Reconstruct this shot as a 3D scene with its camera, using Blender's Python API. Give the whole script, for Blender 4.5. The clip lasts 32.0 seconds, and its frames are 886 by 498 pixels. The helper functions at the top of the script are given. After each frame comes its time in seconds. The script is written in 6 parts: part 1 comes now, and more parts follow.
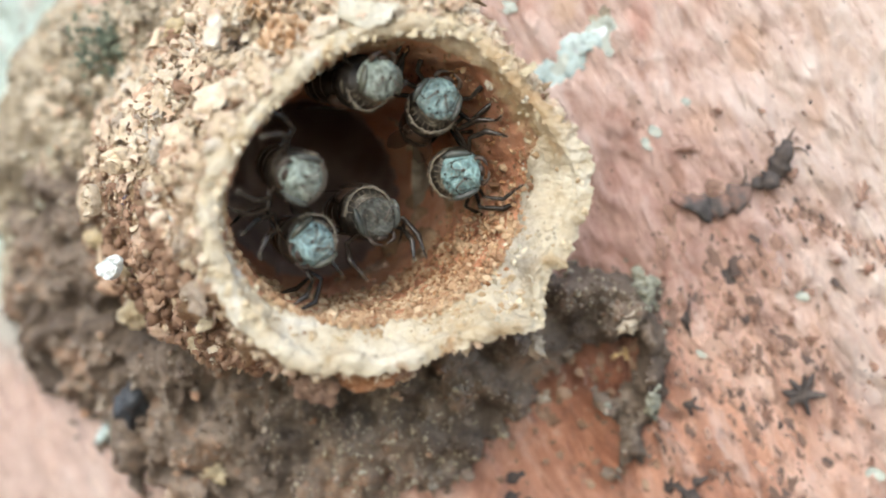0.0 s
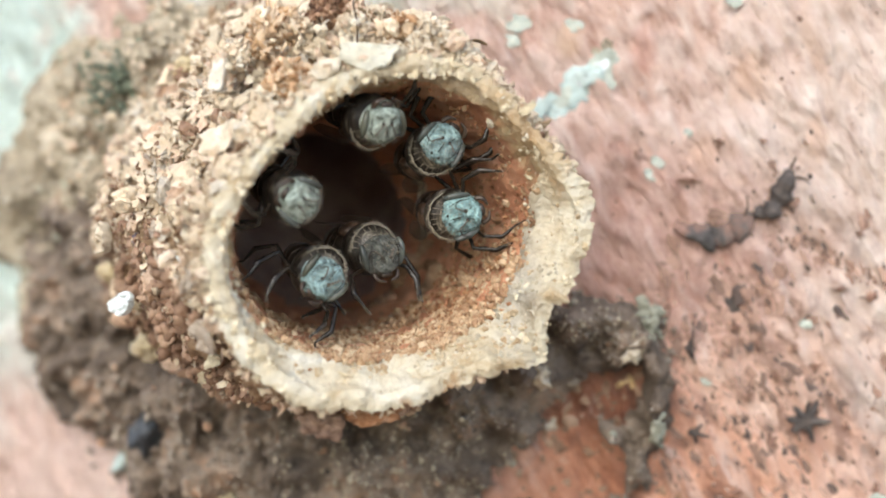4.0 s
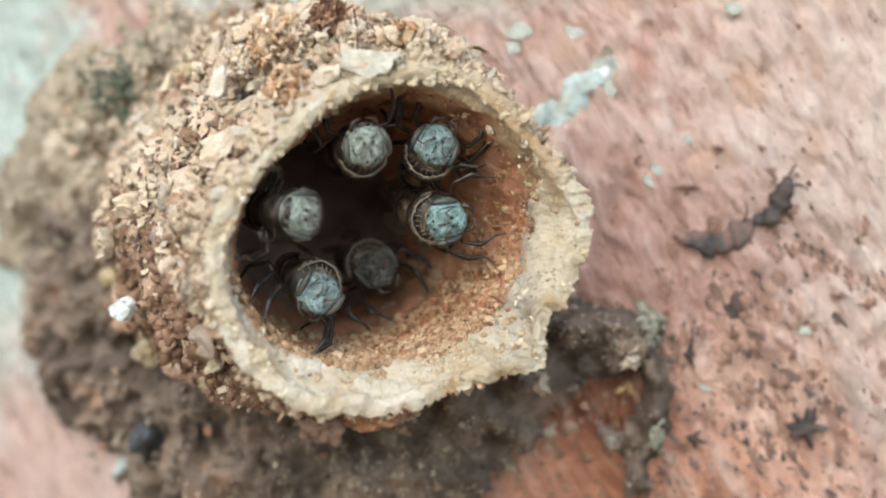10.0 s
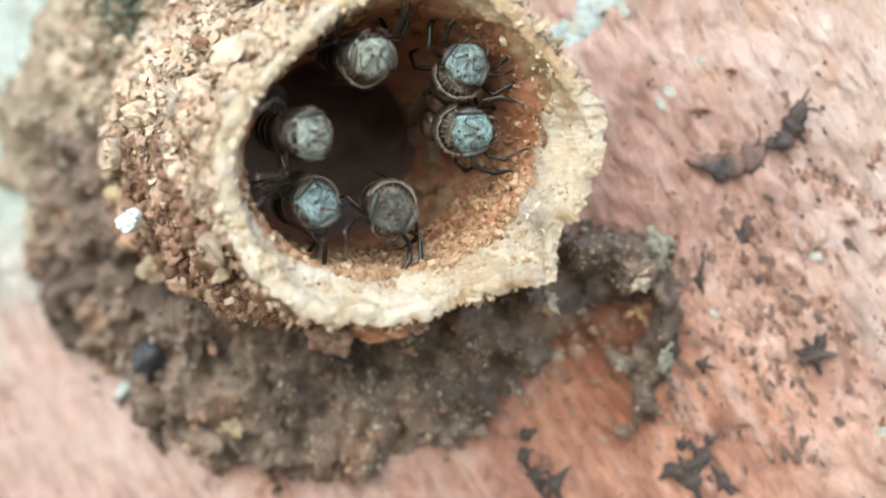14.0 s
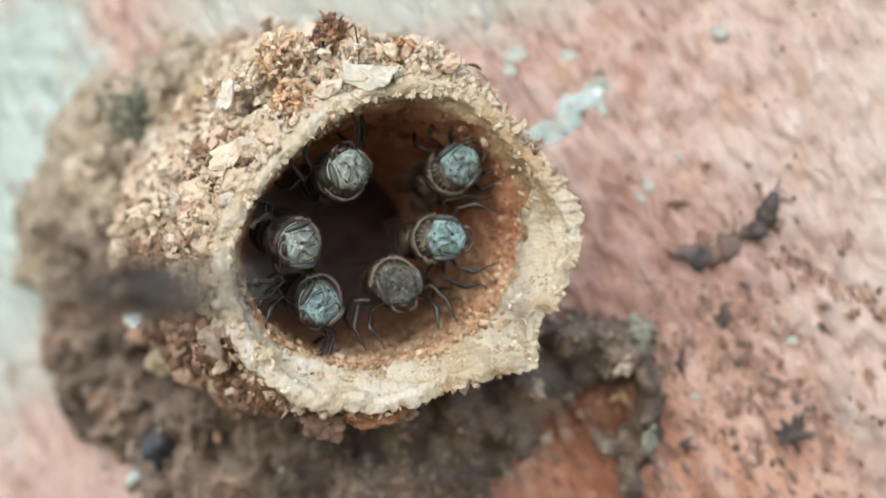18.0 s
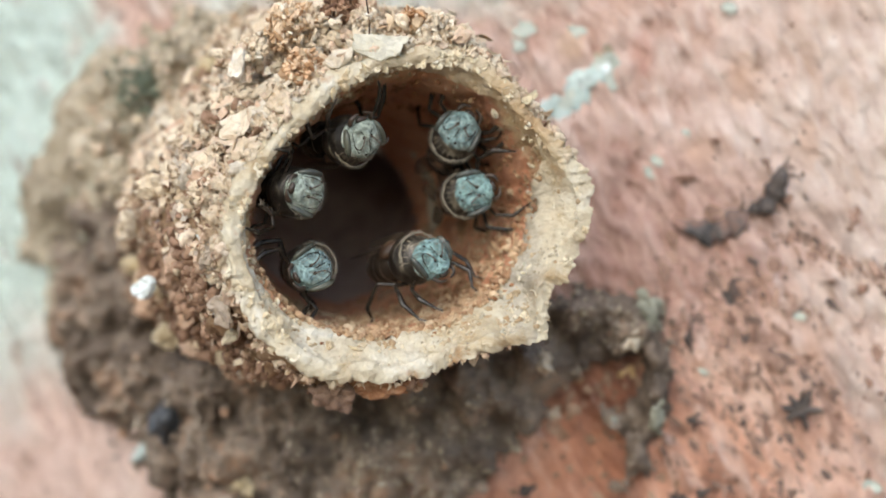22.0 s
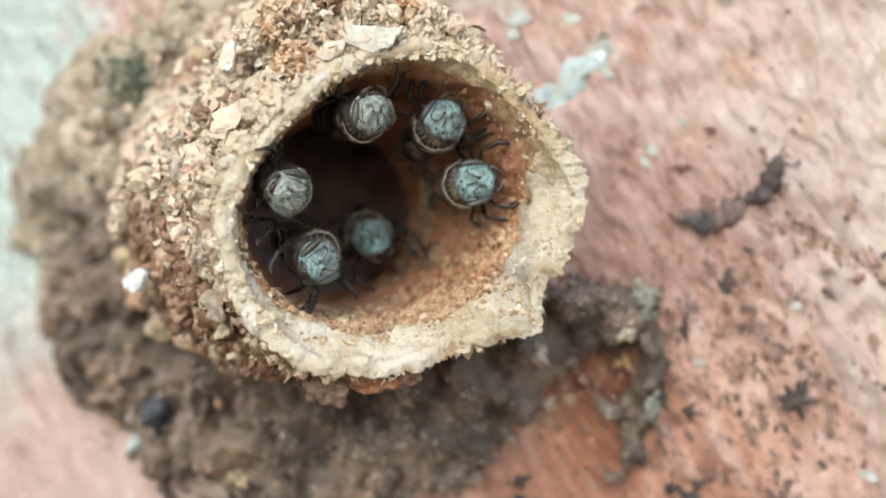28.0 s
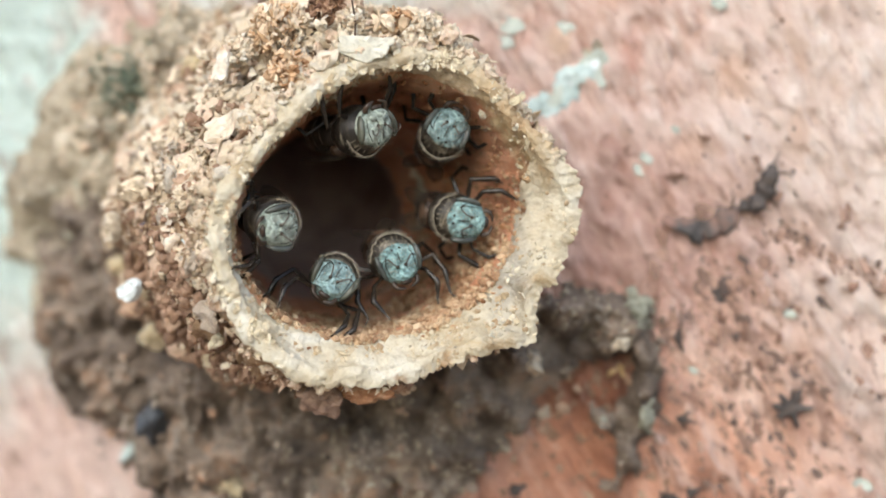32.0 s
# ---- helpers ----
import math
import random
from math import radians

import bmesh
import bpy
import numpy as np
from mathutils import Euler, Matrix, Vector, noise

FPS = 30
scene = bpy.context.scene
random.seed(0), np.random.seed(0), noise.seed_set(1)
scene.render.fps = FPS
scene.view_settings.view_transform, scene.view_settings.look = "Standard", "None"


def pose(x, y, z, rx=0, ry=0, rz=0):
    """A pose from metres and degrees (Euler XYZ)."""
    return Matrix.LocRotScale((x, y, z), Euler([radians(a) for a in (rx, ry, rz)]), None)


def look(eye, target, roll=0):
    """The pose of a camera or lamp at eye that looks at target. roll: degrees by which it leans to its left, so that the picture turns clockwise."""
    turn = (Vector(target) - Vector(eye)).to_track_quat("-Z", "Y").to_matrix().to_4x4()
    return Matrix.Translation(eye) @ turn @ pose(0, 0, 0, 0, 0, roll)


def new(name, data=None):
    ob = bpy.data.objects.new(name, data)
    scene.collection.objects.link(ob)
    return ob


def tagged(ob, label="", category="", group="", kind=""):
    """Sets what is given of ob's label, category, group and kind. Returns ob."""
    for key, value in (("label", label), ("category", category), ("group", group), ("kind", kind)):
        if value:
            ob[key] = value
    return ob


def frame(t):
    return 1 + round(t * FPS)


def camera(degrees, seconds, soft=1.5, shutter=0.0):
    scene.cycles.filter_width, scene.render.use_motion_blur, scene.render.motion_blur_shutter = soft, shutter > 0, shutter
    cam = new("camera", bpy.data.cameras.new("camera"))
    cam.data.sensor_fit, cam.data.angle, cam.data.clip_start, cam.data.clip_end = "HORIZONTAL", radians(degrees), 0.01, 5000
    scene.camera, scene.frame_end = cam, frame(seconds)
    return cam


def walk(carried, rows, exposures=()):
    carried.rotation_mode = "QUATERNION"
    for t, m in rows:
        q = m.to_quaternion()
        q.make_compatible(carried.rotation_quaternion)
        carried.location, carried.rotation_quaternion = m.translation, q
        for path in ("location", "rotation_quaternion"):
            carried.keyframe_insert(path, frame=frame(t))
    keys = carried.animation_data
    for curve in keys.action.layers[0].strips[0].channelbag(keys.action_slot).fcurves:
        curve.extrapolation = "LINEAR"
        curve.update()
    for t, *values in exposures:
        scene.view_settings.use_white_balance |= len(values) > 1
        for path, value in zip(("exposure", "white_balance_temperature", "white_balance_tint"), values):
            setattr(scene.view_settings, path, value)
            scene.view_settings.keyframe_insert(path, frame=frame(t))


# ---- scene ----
cam = camera(32, 32.0, 1.8, 0.5)
# camera path: seconds, place in metres, turn in degrees
PATH = [
    (0, 0.004175, -0.05142, 0.001272, 88.208, -0.425, 4.633),
    (0.5, 0.004156, -0.051524, 0.001429, 88.383, -0.316, 4.58),
    (1, 0.00431, -0.051617, 0.001547, 88.543, -0.176, 4.704),
    (1.5, 0.004249, -0.051847, 0.001523, 88.491, -0.205, 4.983),
    (2, 0.004305, -0.051749, 0.001473, 88.762, -0.152, 4.812),
    (2.5, 0.004331, -0.051823, 0.001523, 88.765, -0.134, 4.854),
    (4.5, 0.005204, -0.052133, 0.002501, 88.062, 0.171, 5.877),
    (5, 0.005235, -0.052192, 0.002475, 88.386, 0.153, 5.792),
    (5.5, 0.005117, -0.052123, 0.002388, 88.477, -0.01, 5.594),
    (6, 0.005287, -0.052264, 0.002572, 88.245, 0.201, 5.968),
    (6.5, 0.005236, -0.052143, 0.002497, 88.187, 0.107, 5.859),
    (7, 0.005229, -0.052195, 0.002488, 88.211, 0.095, 5.932),
    (7.5, 0.005322, -0.052345, 0.002599, 88.387, 0.246, 6.043),
    (8, 0.005311, -0.052328, 0.002613, 88.396, 0.263, 5.99),
    (8.5, 0.005322, -0.052533, 0.002587, 88.519, 0.243, 6.144),
    (9, 0.005317, -0.05228, 0.002596, 88.476, 0.202, 5.874),
    (9.5, 0.005322, -0.052187, 0.002624, 88.37, 0.254, 5.784),
    (10, 0.005195, -0.052262, 0.002409, 88.363, 0.013, 5.909),
    (10.5, 0.005193, -0.052253, 0.002479, 88.018, 0.149, 6.095),
    (11, 0.00527, -0.051716, 0.002598, 87.183, 0.26, 5.887),
    (11.5, 0.005412, -0.051122, 0.002586, 87.341, 0.231, 4.981),
    (12, 0.006095, -0.051134, 0.00133, 87.385, 0.544, 4.557),
    (12.5, 0.00528, -0.051078, 0.00037, 87.193, 0.024, 4.638),
    (13, 0.005426, -0.051263, 0.001138, 87.06, 0.03, 5.208),
    (13.5, 0.004662, -0.051637, 0.000832, 87.436, -0.508, 5.397),
    (15.5, 0.004833, -0.053007, -0.000647, 88.412, -0.791, 6.402),
    (16, 0.005536, -0.053706, 0.000336, 89.662, -0.238, 6.648),
    (16.5, 0.005854, -0.054002, 0.000498, 90.558, -0.006, 6.577),
    (17, 0.006009, -0.054332, 0.000582, 90.895, 0.052, 6.715),
    (17.5, 0.005975, -0.054346, 0.00023, 91.136, -0.081, 6.559),
    (18, 0.006171, -0.054393, 0.000586, 90.857, 0.075, 6.708),
    (18.5, 0.006138, -0.054376, 0.000181, 90.829, 0.053, 6.779),
    (19, 0.006022, -0.054325, -0, 90.813, -0.003, 6.669),
    (19.5, 0.005926, -0.054377, -0.000171, 90.907, -0.092, 6.64),
    (20, 0.005861, -0.054355, -0.000315, 90.922, -0.173, 6.612),
    (20.5, 0.005849, -0.054311, -0.000175, 90.795, -0.095, 6.529),
    (21, 0.005913, -0.054245, -0.000243, 90.91, -0.088, 6.498),
    (21.5, 0.00594, -0.054326, -0.000279, 90.986, -0.145, 6.612),
    (22, 0.005775, -0.054381, -0.000348, 90.909, -0.171, 6.591),
    (22.5, 0.00589, -0.054442, -0.000228, 90.953, -0.079, 6.702),
    (23, 0.005916, -0.05454, -0.000263, 90.851, -0.106, 6.901),
    (23.5, 0.005872, -0.054427, -0.00026, 90.766, -0.074, 6.753),
    (24, 0.005864, -0.054466, -0.000346, 90.727, -0.147, 6.881),
    (24.5, 0.005946, -0.054356, -7.4e-05, 90.488, -0.051, 6.829),
    (25, 0.005884, -0.0543, -0.000199, 90.525, -0.112, 6.7),
    (25.5, 0.006041, -0.054172, -7e-05, 90.469, 0.018, 6.673),
    (27.5, 0.005719, -0.054154, 9.2e-05, 89.983, -0.146, 6.537),
    (28, 0.005769, -0.054039, 0.000298, 89.863, 0.043, 6.404),
    (28.5, 0.005945, -0.054086, 0.000451, 89.966, 0.126, 6.515),
    (29, 0.0059, -0.054153, 0.000431, 90.069, 0.174, 6.532),
    (29.5, 0.005926, -0.054067, 0.000509, 89.918, 0.178, 6.464),
    (30, 0.005937, -0.054076, 0.000506, 89.985, 0.179, 6.443),
    (30.5, 0.006056, -0.054076, 0.000712, 89.98, 0.286, 6.441),
    (31, 0.005768, -0.054067, 0.000301, 89.89, 0.03, 6.406),
    (31.5, 0.005844, -0.054047, 0.000389, 89.858, 0.056, 6.42),
    (32, 0.005871, -0.053997, 0.000569, 89.898, 0.104, 6.307),
]
walk(cam, [(t, pose(x, y, z, rx, ry, rz)) for t, x, y, z, rx, ry, rz in PATH],
     [(t, e + 0.28, 6650, 10) for t, e in ((0, 1.2), (2.5, 1.2), (4.5, 1.2), (5, 1.2), (6, 0.97), (11, 0.97), (12, 1.26), (13.5, 1.26), (15.5, 1.25), (16, 1.25), (17, 0.97), (25.5, 0.97), (27.5, 1.1), (32, 1.1))])
cam.data.dof.use_dof = True
cam.data.dof.focus_distance = 0.0465
cam.data.dof.aperture_fstop = 43.0

# ---- light: soft daylight from above and slightly from the left ----
world = bpy.data.worlds.new("world")
scene.world = world
world.use_nodes = True
wn = world.node_tree
sky = wn.nodes.new("ShaderNodeTexSky")
sky.sky_type = "NISHITA"
sky.sun_disc = False
sky.sun_elevation = radians(37.6)
sky.sun_rotation = radians(192)
wn.links.new(sky.outputs["Color"], wn.nodes["Background"].inputs["Color"])
wn.nodes["Background"].inputs["Strength"].default_value = 0.145
sun = new("sun", bpy.data.lights.new("sun", "SUN"))
sun.data.energy = 1.25
sun.data.angle = radians(60)
sun.data.color = (1.0, 0.95, 0.86)
sun.matrix_world = look((-0.25, -1.14, 0.90), (0, 0, 0))
scene.view_settings.exposure = 1.05

# ---- small tools; lengths below are in millimetres ----
import itertools

MM = 0.001


def vnoise(p, scale, off=0.0):
    return noise.noise(Vector((p[0] * scale + off, p[1] * scale - off, p[2] * scale + 2 * off)))


def mesh_data(name, verts, faces, mat, smooth=True):
    me = bpy.data.meshes.new(name)
    me.from_pydata([(v[0] * MM, v[1] * MM, v[2] * MM) for v in verts], [], faces)
    if smooth:
        me.polygons.foreach_set("use_smooth", [True] * len(me.polygons))
    me.materials.append(mat)
    me.update()
    return me


def part(name, bm, mat, parent, label="", smooth=True):
    """One mesh object under a thing or a part; bm is (verts, faces) in millimetres."""
    ob = new(name, mesh_data(name, bm[0], bm[1], mat, smooth))
    ob.parent = parent
    if label:
        ob["label"] = label
    return ob


def thing(name, label, category, group="", kind=""):
    return tagged(new(name), label, category, group, kind)


def join(*pieces):
    verts, faces = [], []
    for v, f in pieces:
        n = len(verts)
        verts += list(v)
        faces += [tuple(i + n for i in q) for q in f]
    return verts, faces


def moved(piece, m):
    return [tuple(m @ Vector(v)) for v in piece[0]], piece[1]


def sphere(rx, ry, rz, seg=20, rings=12, c=(0, 0, 0)):
    verts = [(c[0], c[1], c[2] - rz)]
    for i in range(1, rings):
        a = math.pi * i / rings
        for j in range(seg):
            b = 2 * math.pi * j / seg
            verts.append((c[0] + rx * math.sin(a) * math.cos(b), c[1] + ry * math.sin(a) * math.sin(b), c[2] - rz * math.cos(a)))
    verts.append((c[0], c[1], c[2] + rz))
    faces = [(0, 1 + (j + 1) % seg, 1 + j) for j in range(seg)]
    for i in range(rings - 2):
        for j in range(seg):
            a, b = 1 + i * seg + j, 1 + i * seg + (j + 1) % seg
            faces.append((a, b, b + seg, a + seg))
    last = len(verts) - 1
    faces += [(last, last - seg + j, last - seg + (j + 1) % seg) for j in range(seg)]
    return verts, faces


def tube(points, radii, seg=8, flat=1.0):
    """A closed tapered tube along points."""
    verts, faces = [], []
    pts = [Vector(p) for p in points]
    side = None
    for i, p in enumerate(pts):
        d = (pts[min(i + 1, len(pts) - 1)] - pts[max(i - 1, 0)]).normalized()
        if side is None:
            side = d.orthogonal().normalized()
        side = (side - d * side.dot(d)).normalized()
        other = d.cross(side)
        for j in range(seg):
            a = 2 * math.pi * j / seg
            verts.append(tuple(p + (side * math.cos(a) + other * math.sin(a) * flat) * radii[i]))
    for i in range(len(pts) - 1):
        for j in range(seg):
            a, b = i * seg + j, i * seg + (j + 1) % seg
            faces.append((a, b, b + seg, a + seg))
    n = len(verts)
    verts += [tuple(pts[0]), tuple(pts[-1])]
    faces += [(n, (j + 1) % seg, j) for j in range(seg)]
    m = (len(pts) - 1) * seg
    faces += [(n + 1, m + j, m + (j + 1) % seg) for j in range(seg)]
    return verts, faces


def curve_points(ctrl, n=8):
    """Catmull-Rom points through ctrl."""
    c = [Vector(p) for p in ctrl]
    c = [2 * c[0] - c[1]] + c + [2 * c[-1] - c[-2]]
    out = []
    for i in range(1, len(c) - 2):
        for k in range(n):
            t = k / n
            out.append(0.5 * (2 * c[i] + (c[i + 1] - c[i - 1]) * t + (2 * c[i - 1] - 5 * c[i] + 4 * c[i + 1] - c[i + 2]) * t * t
                              + (3 * c[i] - c[i - 1] - 3 * c[i + 1] + c[i + 2]) * t ** 3))
    out.append(c[-2])
    return out


def ico():
    g = (1 + 5 ** 0.5) / 2
    v = [(-1, g, 0), (1, g, 0), (-1, -g, 0), (1, -g, 0), (0, -1, g), (0, 1, g), (0, -1, -g), (0, 1, -g), (g, 0, -1), (g, 0, 1), (-g, 0, -1), (-g, 0, 1)]
    f = [(0, 11, 5), (0, 5, 1), (0, 1, 7), (0, 7, 10), (0, 10, 11), (1, 5, 9), (5, 11, 4), (11, 10, 2), (10, 7, 6), (7, 1, 8),
         (3, 9, 4), (3, 4, 2), (3, 2, 6), (3, 6, 8), (3, 8, 9), (4, 9, 5), (2, 4, 11), (6, 2, 10), (8, 6, 7), (9, 8, 1)]
    return [tuple(Vector(p).normalized()) for p in v], f


ICO = ico()


def chunk(rng, rough=0.35):
    """An angular grain of about unit radius, twenty triangles."""
    return [tuple(Vector(p) * (1 + rng.uniform(-rough, rough))) for p in ICO[0]], ICO[1]


def lump(rng, rough=0.25, scale=1.3):
    """A rounder stone of about unit radius, eighty triangles."""
    verts, faces, mid = [Vector(p) for p in ICO[0]], [], {}
    for a, b, c in ICO[1]:
        m = []
        for i, j in ((a, b), (b, c), (c, a)):
            k = (min(i, j), max(i, j))
            if k not in mid:
                mid[k] = len(verts)
                verts.append(((verts[i] + verts[j]) / 2).normalized())
            m.append(mid[k])
        faces += [(a, m[0], m[2]), (b, m[1], m[0]), (c, m[2], m[1]), (m[0], m[1], m[2])]
    o = rng.uniform(0, 50)
    return [tuple(v * (1 + rough * 1.6 * vnoise(v, scale, o) + rng.uniform(-0.06, 0.06))) for v in verts], faces


def subdivide(verts, faces):
    """Each triangle into four, on the unit ball."""
    verts, out, mid = [Vector(p) for p in verts], [], {}
    for f in faces:
        m = []
        for i, j in ((f[0], f[1]), (f[1], f[2]), (f[2], f[0])):
            k = (min(i, j), max(i, j))
            if k not in mid:
                mid[k] = len(verts)
                verts.append(((verts[i] + verts[j]) / 2).normalized())
            m.append(mid[k])
        out += [(f[0], m[0], m[2]), (f[1], m[1], m[0]), (f[2], m[2], m[1]), (m[0], m[1], m[2])]
    return [tuple(v) for v in verts], out


def turn_of(rng):
    return Euler((rng.uniform(0, 6.3), rng.uniform(0, 6.3), rng.uniform(0, 6.3))).to_matrix().to_4x4()


def at(p, size, rng, normal=None):
    """Pose of a grain: at p, of size (a, b, c), flat against normal where one is given."""
    s = Matrix.Diagonal((*size, 1))
    if normal is None:
        r = turn_of(rng)
    else:
        r = Vector(normal).to_track_quat("Z", "Y").to_matrix().to_4x4() @ pose(0, 0, 0, rng.uniform(-22, 22), rng.uniform(-22, 22), rng.uniform(0, 360))
    return Matrix.Translation(p) @ r @ s


# ---- materials ----
def material(name, rough=0.7, spec=0.4):
    mat = bpy.data.materials.new(name)
    mat.use_nodes = True
    b = mat.node_tree.nodes["Principled BSDF"]
    b.inputs["Roughness"].default_value = rough
    b.inputs["Specular IOR Level"].default_value = spec
    return mat, mat.node_tree.nodes, mat.node_tree.links, b


def ramp(nodes, links, fac, stops):
    r = nodes.new("ShaderNodeValToRGB")
    e = r.color_ramp.elements
    while len(e) < len(stops):
        e.new(0.5)
    for el, (pos, col) in zip(e, stops):
        el.position, el.color = pos, (*col, 1)
    links.new(fac, r.inputs[0])
    return r.outputs[0]


def tex_noise(nodes, links, scale, detail=6, rough=0.6, vec=None, dist=0.0):
    n = nodes.new("ShaderNodeTexNoise")
    n.inputs["Scale"].default_value = scale
    n.inputs["Detail"].default_value = detail
    n.inputs["Roughness"].default_value = rough
    n.inputs["Distortion"].default_value = dist
    links.new(vec if vec is not None else coords(nodes), n.inputs["Vector"])
    return n.outputs["Fac"]


def coords(nodes):
    for n in nodes:
        if n.bl_idname == "ShaderNodeTexCoord":
            return n.outputs["Object"]
    return nodes.new("ShaderNodeTexCoord").outputs["Object"]


def mapped(nodes, links, scale=(1, 1, 1), rot=(0, 0, 0), loc=(0, 0, 0)):
    m = nodes.new("ShaderNodeMapping")
    m.vector_type = "TEXTURE"
    m.inputs["Scale"].default_value = scale
    m.inputs["Rotation"].default_value = [radians(a) for a in rot]
    m.inputs["Location"].default_value = loc
    links.new(coords(nodes), m.inputs["Vector"])
    return m.outputs["Vector"]


def mix(nodes, links, fac, a, b, blend="MIX"):
    m = nodes.new("ShaderNodeMix")
    m.data_type, m.blend_type = "RGBA", blend
    for sock, v in ((m.inputs[0], fac), (m.inputs[6], a), (m.inputs[7], b)):
        if hasattr(v, "is_output"):
            links.new(v, sock)
        else:
            sock.default_value = v if isinstance(v, float) else (*v, 1)
    return m.outputs[2]


def math_node(nodes, links, op, a, b=0.0):
    m = nodes.new("ShaderNodeMath")
    m.operation = op
    for sock, v in ((m.inputs[0], a), (m.inputs[1], b)):
        if hasattr(v, "is_output"):
            links.new(v, sock)
        else:
            sock.default_value = v
    return m.outputs[0]


def bump(nodes, links, bsdf, height, dist, strength=0.7):
    b = nodes.new("ShaderNodeBump")
    b.inputs["Distance"].default_value = dist
    b.inputs["Strength"].default_value = strength
    links.new(height, b.inputs["Height"])
    links.new(b.outputs["Normal"], bsdf.inputs["Normal"])


def zone(nodes, links, centre, radius, soft, wob):
    """1 inside a stain of uneven outline round centre (x, z in millimetres), 0 outside."""
    v = nodes.new("ShaderNodeVectorMath")
    v.operation = "SUBTRACT"
    links.new(coords(nodes), v.inputs[0])
    v.inputs[1].default_value = (centre[0] * MM, 0, centre[1] * MM)
    s = nodes.new("ShaderNodeVectorMath")
    s.operation = "MULTIPLY"
    links.new(v.outputs[0], s.inputs[0])
    s.inputs[1].default_value = (1000 / radius[0], 0, 1000 / radius[1])
    ln = nodes.new("ShaderNodeVectorMath")
    ln.operation = "LENGTH"
    links.new(s.outputs[0], ln.inputs[0])
    d = math_node(nodes, links, "ADD", ln.outputs["Value"], math_node(nodes, links, "MULTIPLY", math_node(nodes, links, "SUBTRACT", tex_noise(nodes, links, 420, 7), 0.5), wob))
    mr = nodes.new("ShaderNodeMapRange")
    mr.interpolation_type = "SMOOTHSTEP"
    mr.inputs["From Min"].default_value = 1 + soft
    mr.inputs["From Max"].default_value = 1 - soft
    links.new(d, mr.inputs["Value"])
    return mr.outputs[0]


def make_plaster():
    mat, n, l, b = material("pink_plaster", 0.8, 0.3)
    grain = mapped(n, l, (1, 1, 2.6), (0, -28, 0))
    streak = tex_noise(n, l, 1500, 9, 0.68, grain, 0.3)
    base = ramp(n, l, streak, [(0.27, (0.28, 0.125, 0.085)), (0.40, (0.51, 0.28, 0.21)), (0.53, (0.65, 0.43, 0.345)), (0.68, (0.76, 0.60, 0.515))])
    pale = ramp(n, l, tex_noise(n, l, 190, 9, 0.65), [(0.42, (0, 0, 0)), (0.62, (1, 1, 1))])
    base = mix(n, l, math_node(n, l, "MULTIPLY", pale, 0.45), base, (0.71, 0.60, 0.52))
    lime = zone(n, l, (15.6, 1.5), (8.6, 17), 0.75, 1.3)
    limy = ramp(n, l, streak, [(0.32, (0.52, 0.37, 0.285)), (0.45, (0.745, 0.61, 0.52)), (0.7, (0.81, 0.72, 0.645))])
    base = mix(n, l, math_node(n, l, "MULTIPLY", lime, 0.8), base, limy)
    ochre = ramp(n, l, tex_noise(n, l, 330, 7, 0.62, mapped(n, l, (1, 1, 1.7), (0, -30, 0), (0.11, 0, 0.23))), [(0.55, (0, 0, 0)), (0.68, (1, 1, 1))])
    base = mix(n, l, math_node(n, l, "MULTIPLY", ochre, 0.55), base, (0.56, 0.37, 0.255))
    rust = zone(n, l, (7.0, -8.0), (7.2, 6.4), 0.7, 1.3)
    rusty = ramp(n, l, tex_noise(n, l, 520, 9, 0.68, grain, 0.8), [(0.33, (0.13, 0.06, 0.042)), (0.42, (0.45, 0.20, 0.122)), (0.54, (0.66, 0.35, 0.232)), (0.66, (0.78, 0.545, 0.43))])
    base = mix(n, l, math_node(n, l, "MULTIPLY", rust, 0.85), base, rusty)
    raw = zone(n, l, (5.0, -5.4), (2.8, 3.0), 0.5, 1.5)
    base = mix(n, l, math_node(n, l, "MULTIPLY", raw, 0.6), base, ramp(n, l, tex_noise(n, l, 900, 8, 0.7, dist=0.5), [(0.34, (0.16, 0.065, 0.04)), (0.46, (0.43, 0.165, 0.085)), (0.58, (0.56, 0.25, 0.14)), (0.7, (0.66, 0.47, 0.36))]))
    deep = zone(n, l, (5.2, -4.3), (1.5, 1.1), 0.6, 1.2)
    base = mix(n, l, math_node(n, l, "MULTIPLY", deep, 0.85), base, ramp(n, l, tex_noise(n, l, 700, 7, 0.65, dist=0.6), [(0.34, (0.07, 0.032, 0.024)), (0.48, (0.20, 0.075, 0.042)), (0.62, (0.36, 0.15, 0.085))]))
    spots = zone(n, l, (10.2, -4.2), (5.5, 6.0), 0.6, 1.2)
    stain = ramp(n, l, tex_noise(n, l, 640, 7, 0.66, mapped(n, l, (1, 1, 1.6), (0, -25, 0), (0.05, 0, 0.61)), 0.5), [(0.39, (1, 1, 1)), (0.47, (0, 0, 0))])
    base = mix(n, l, math_node(n, l, "MULTIPLY", math_node(n, l, "MULTIPLY", stain, spots), 0.75), base, (0.235, 0.13, 0.095))
    rose = zone(n, l, (7, 0.8), (4.5, 3.4), 0.6, 1.0)
    rosy = ramp(n, l, streak, [(0.32, (0.33, 0.135, 0.10)), (0.6, (0.58, 0.34, 0.275))])
    base = mix(n, l, math_node(n, l, "MULTIPLY", rose, 0.55), base, rosy)
    mint = zone(n, l, (-19.5, 3.5), (6.5, 9), 0.25, 1.3)
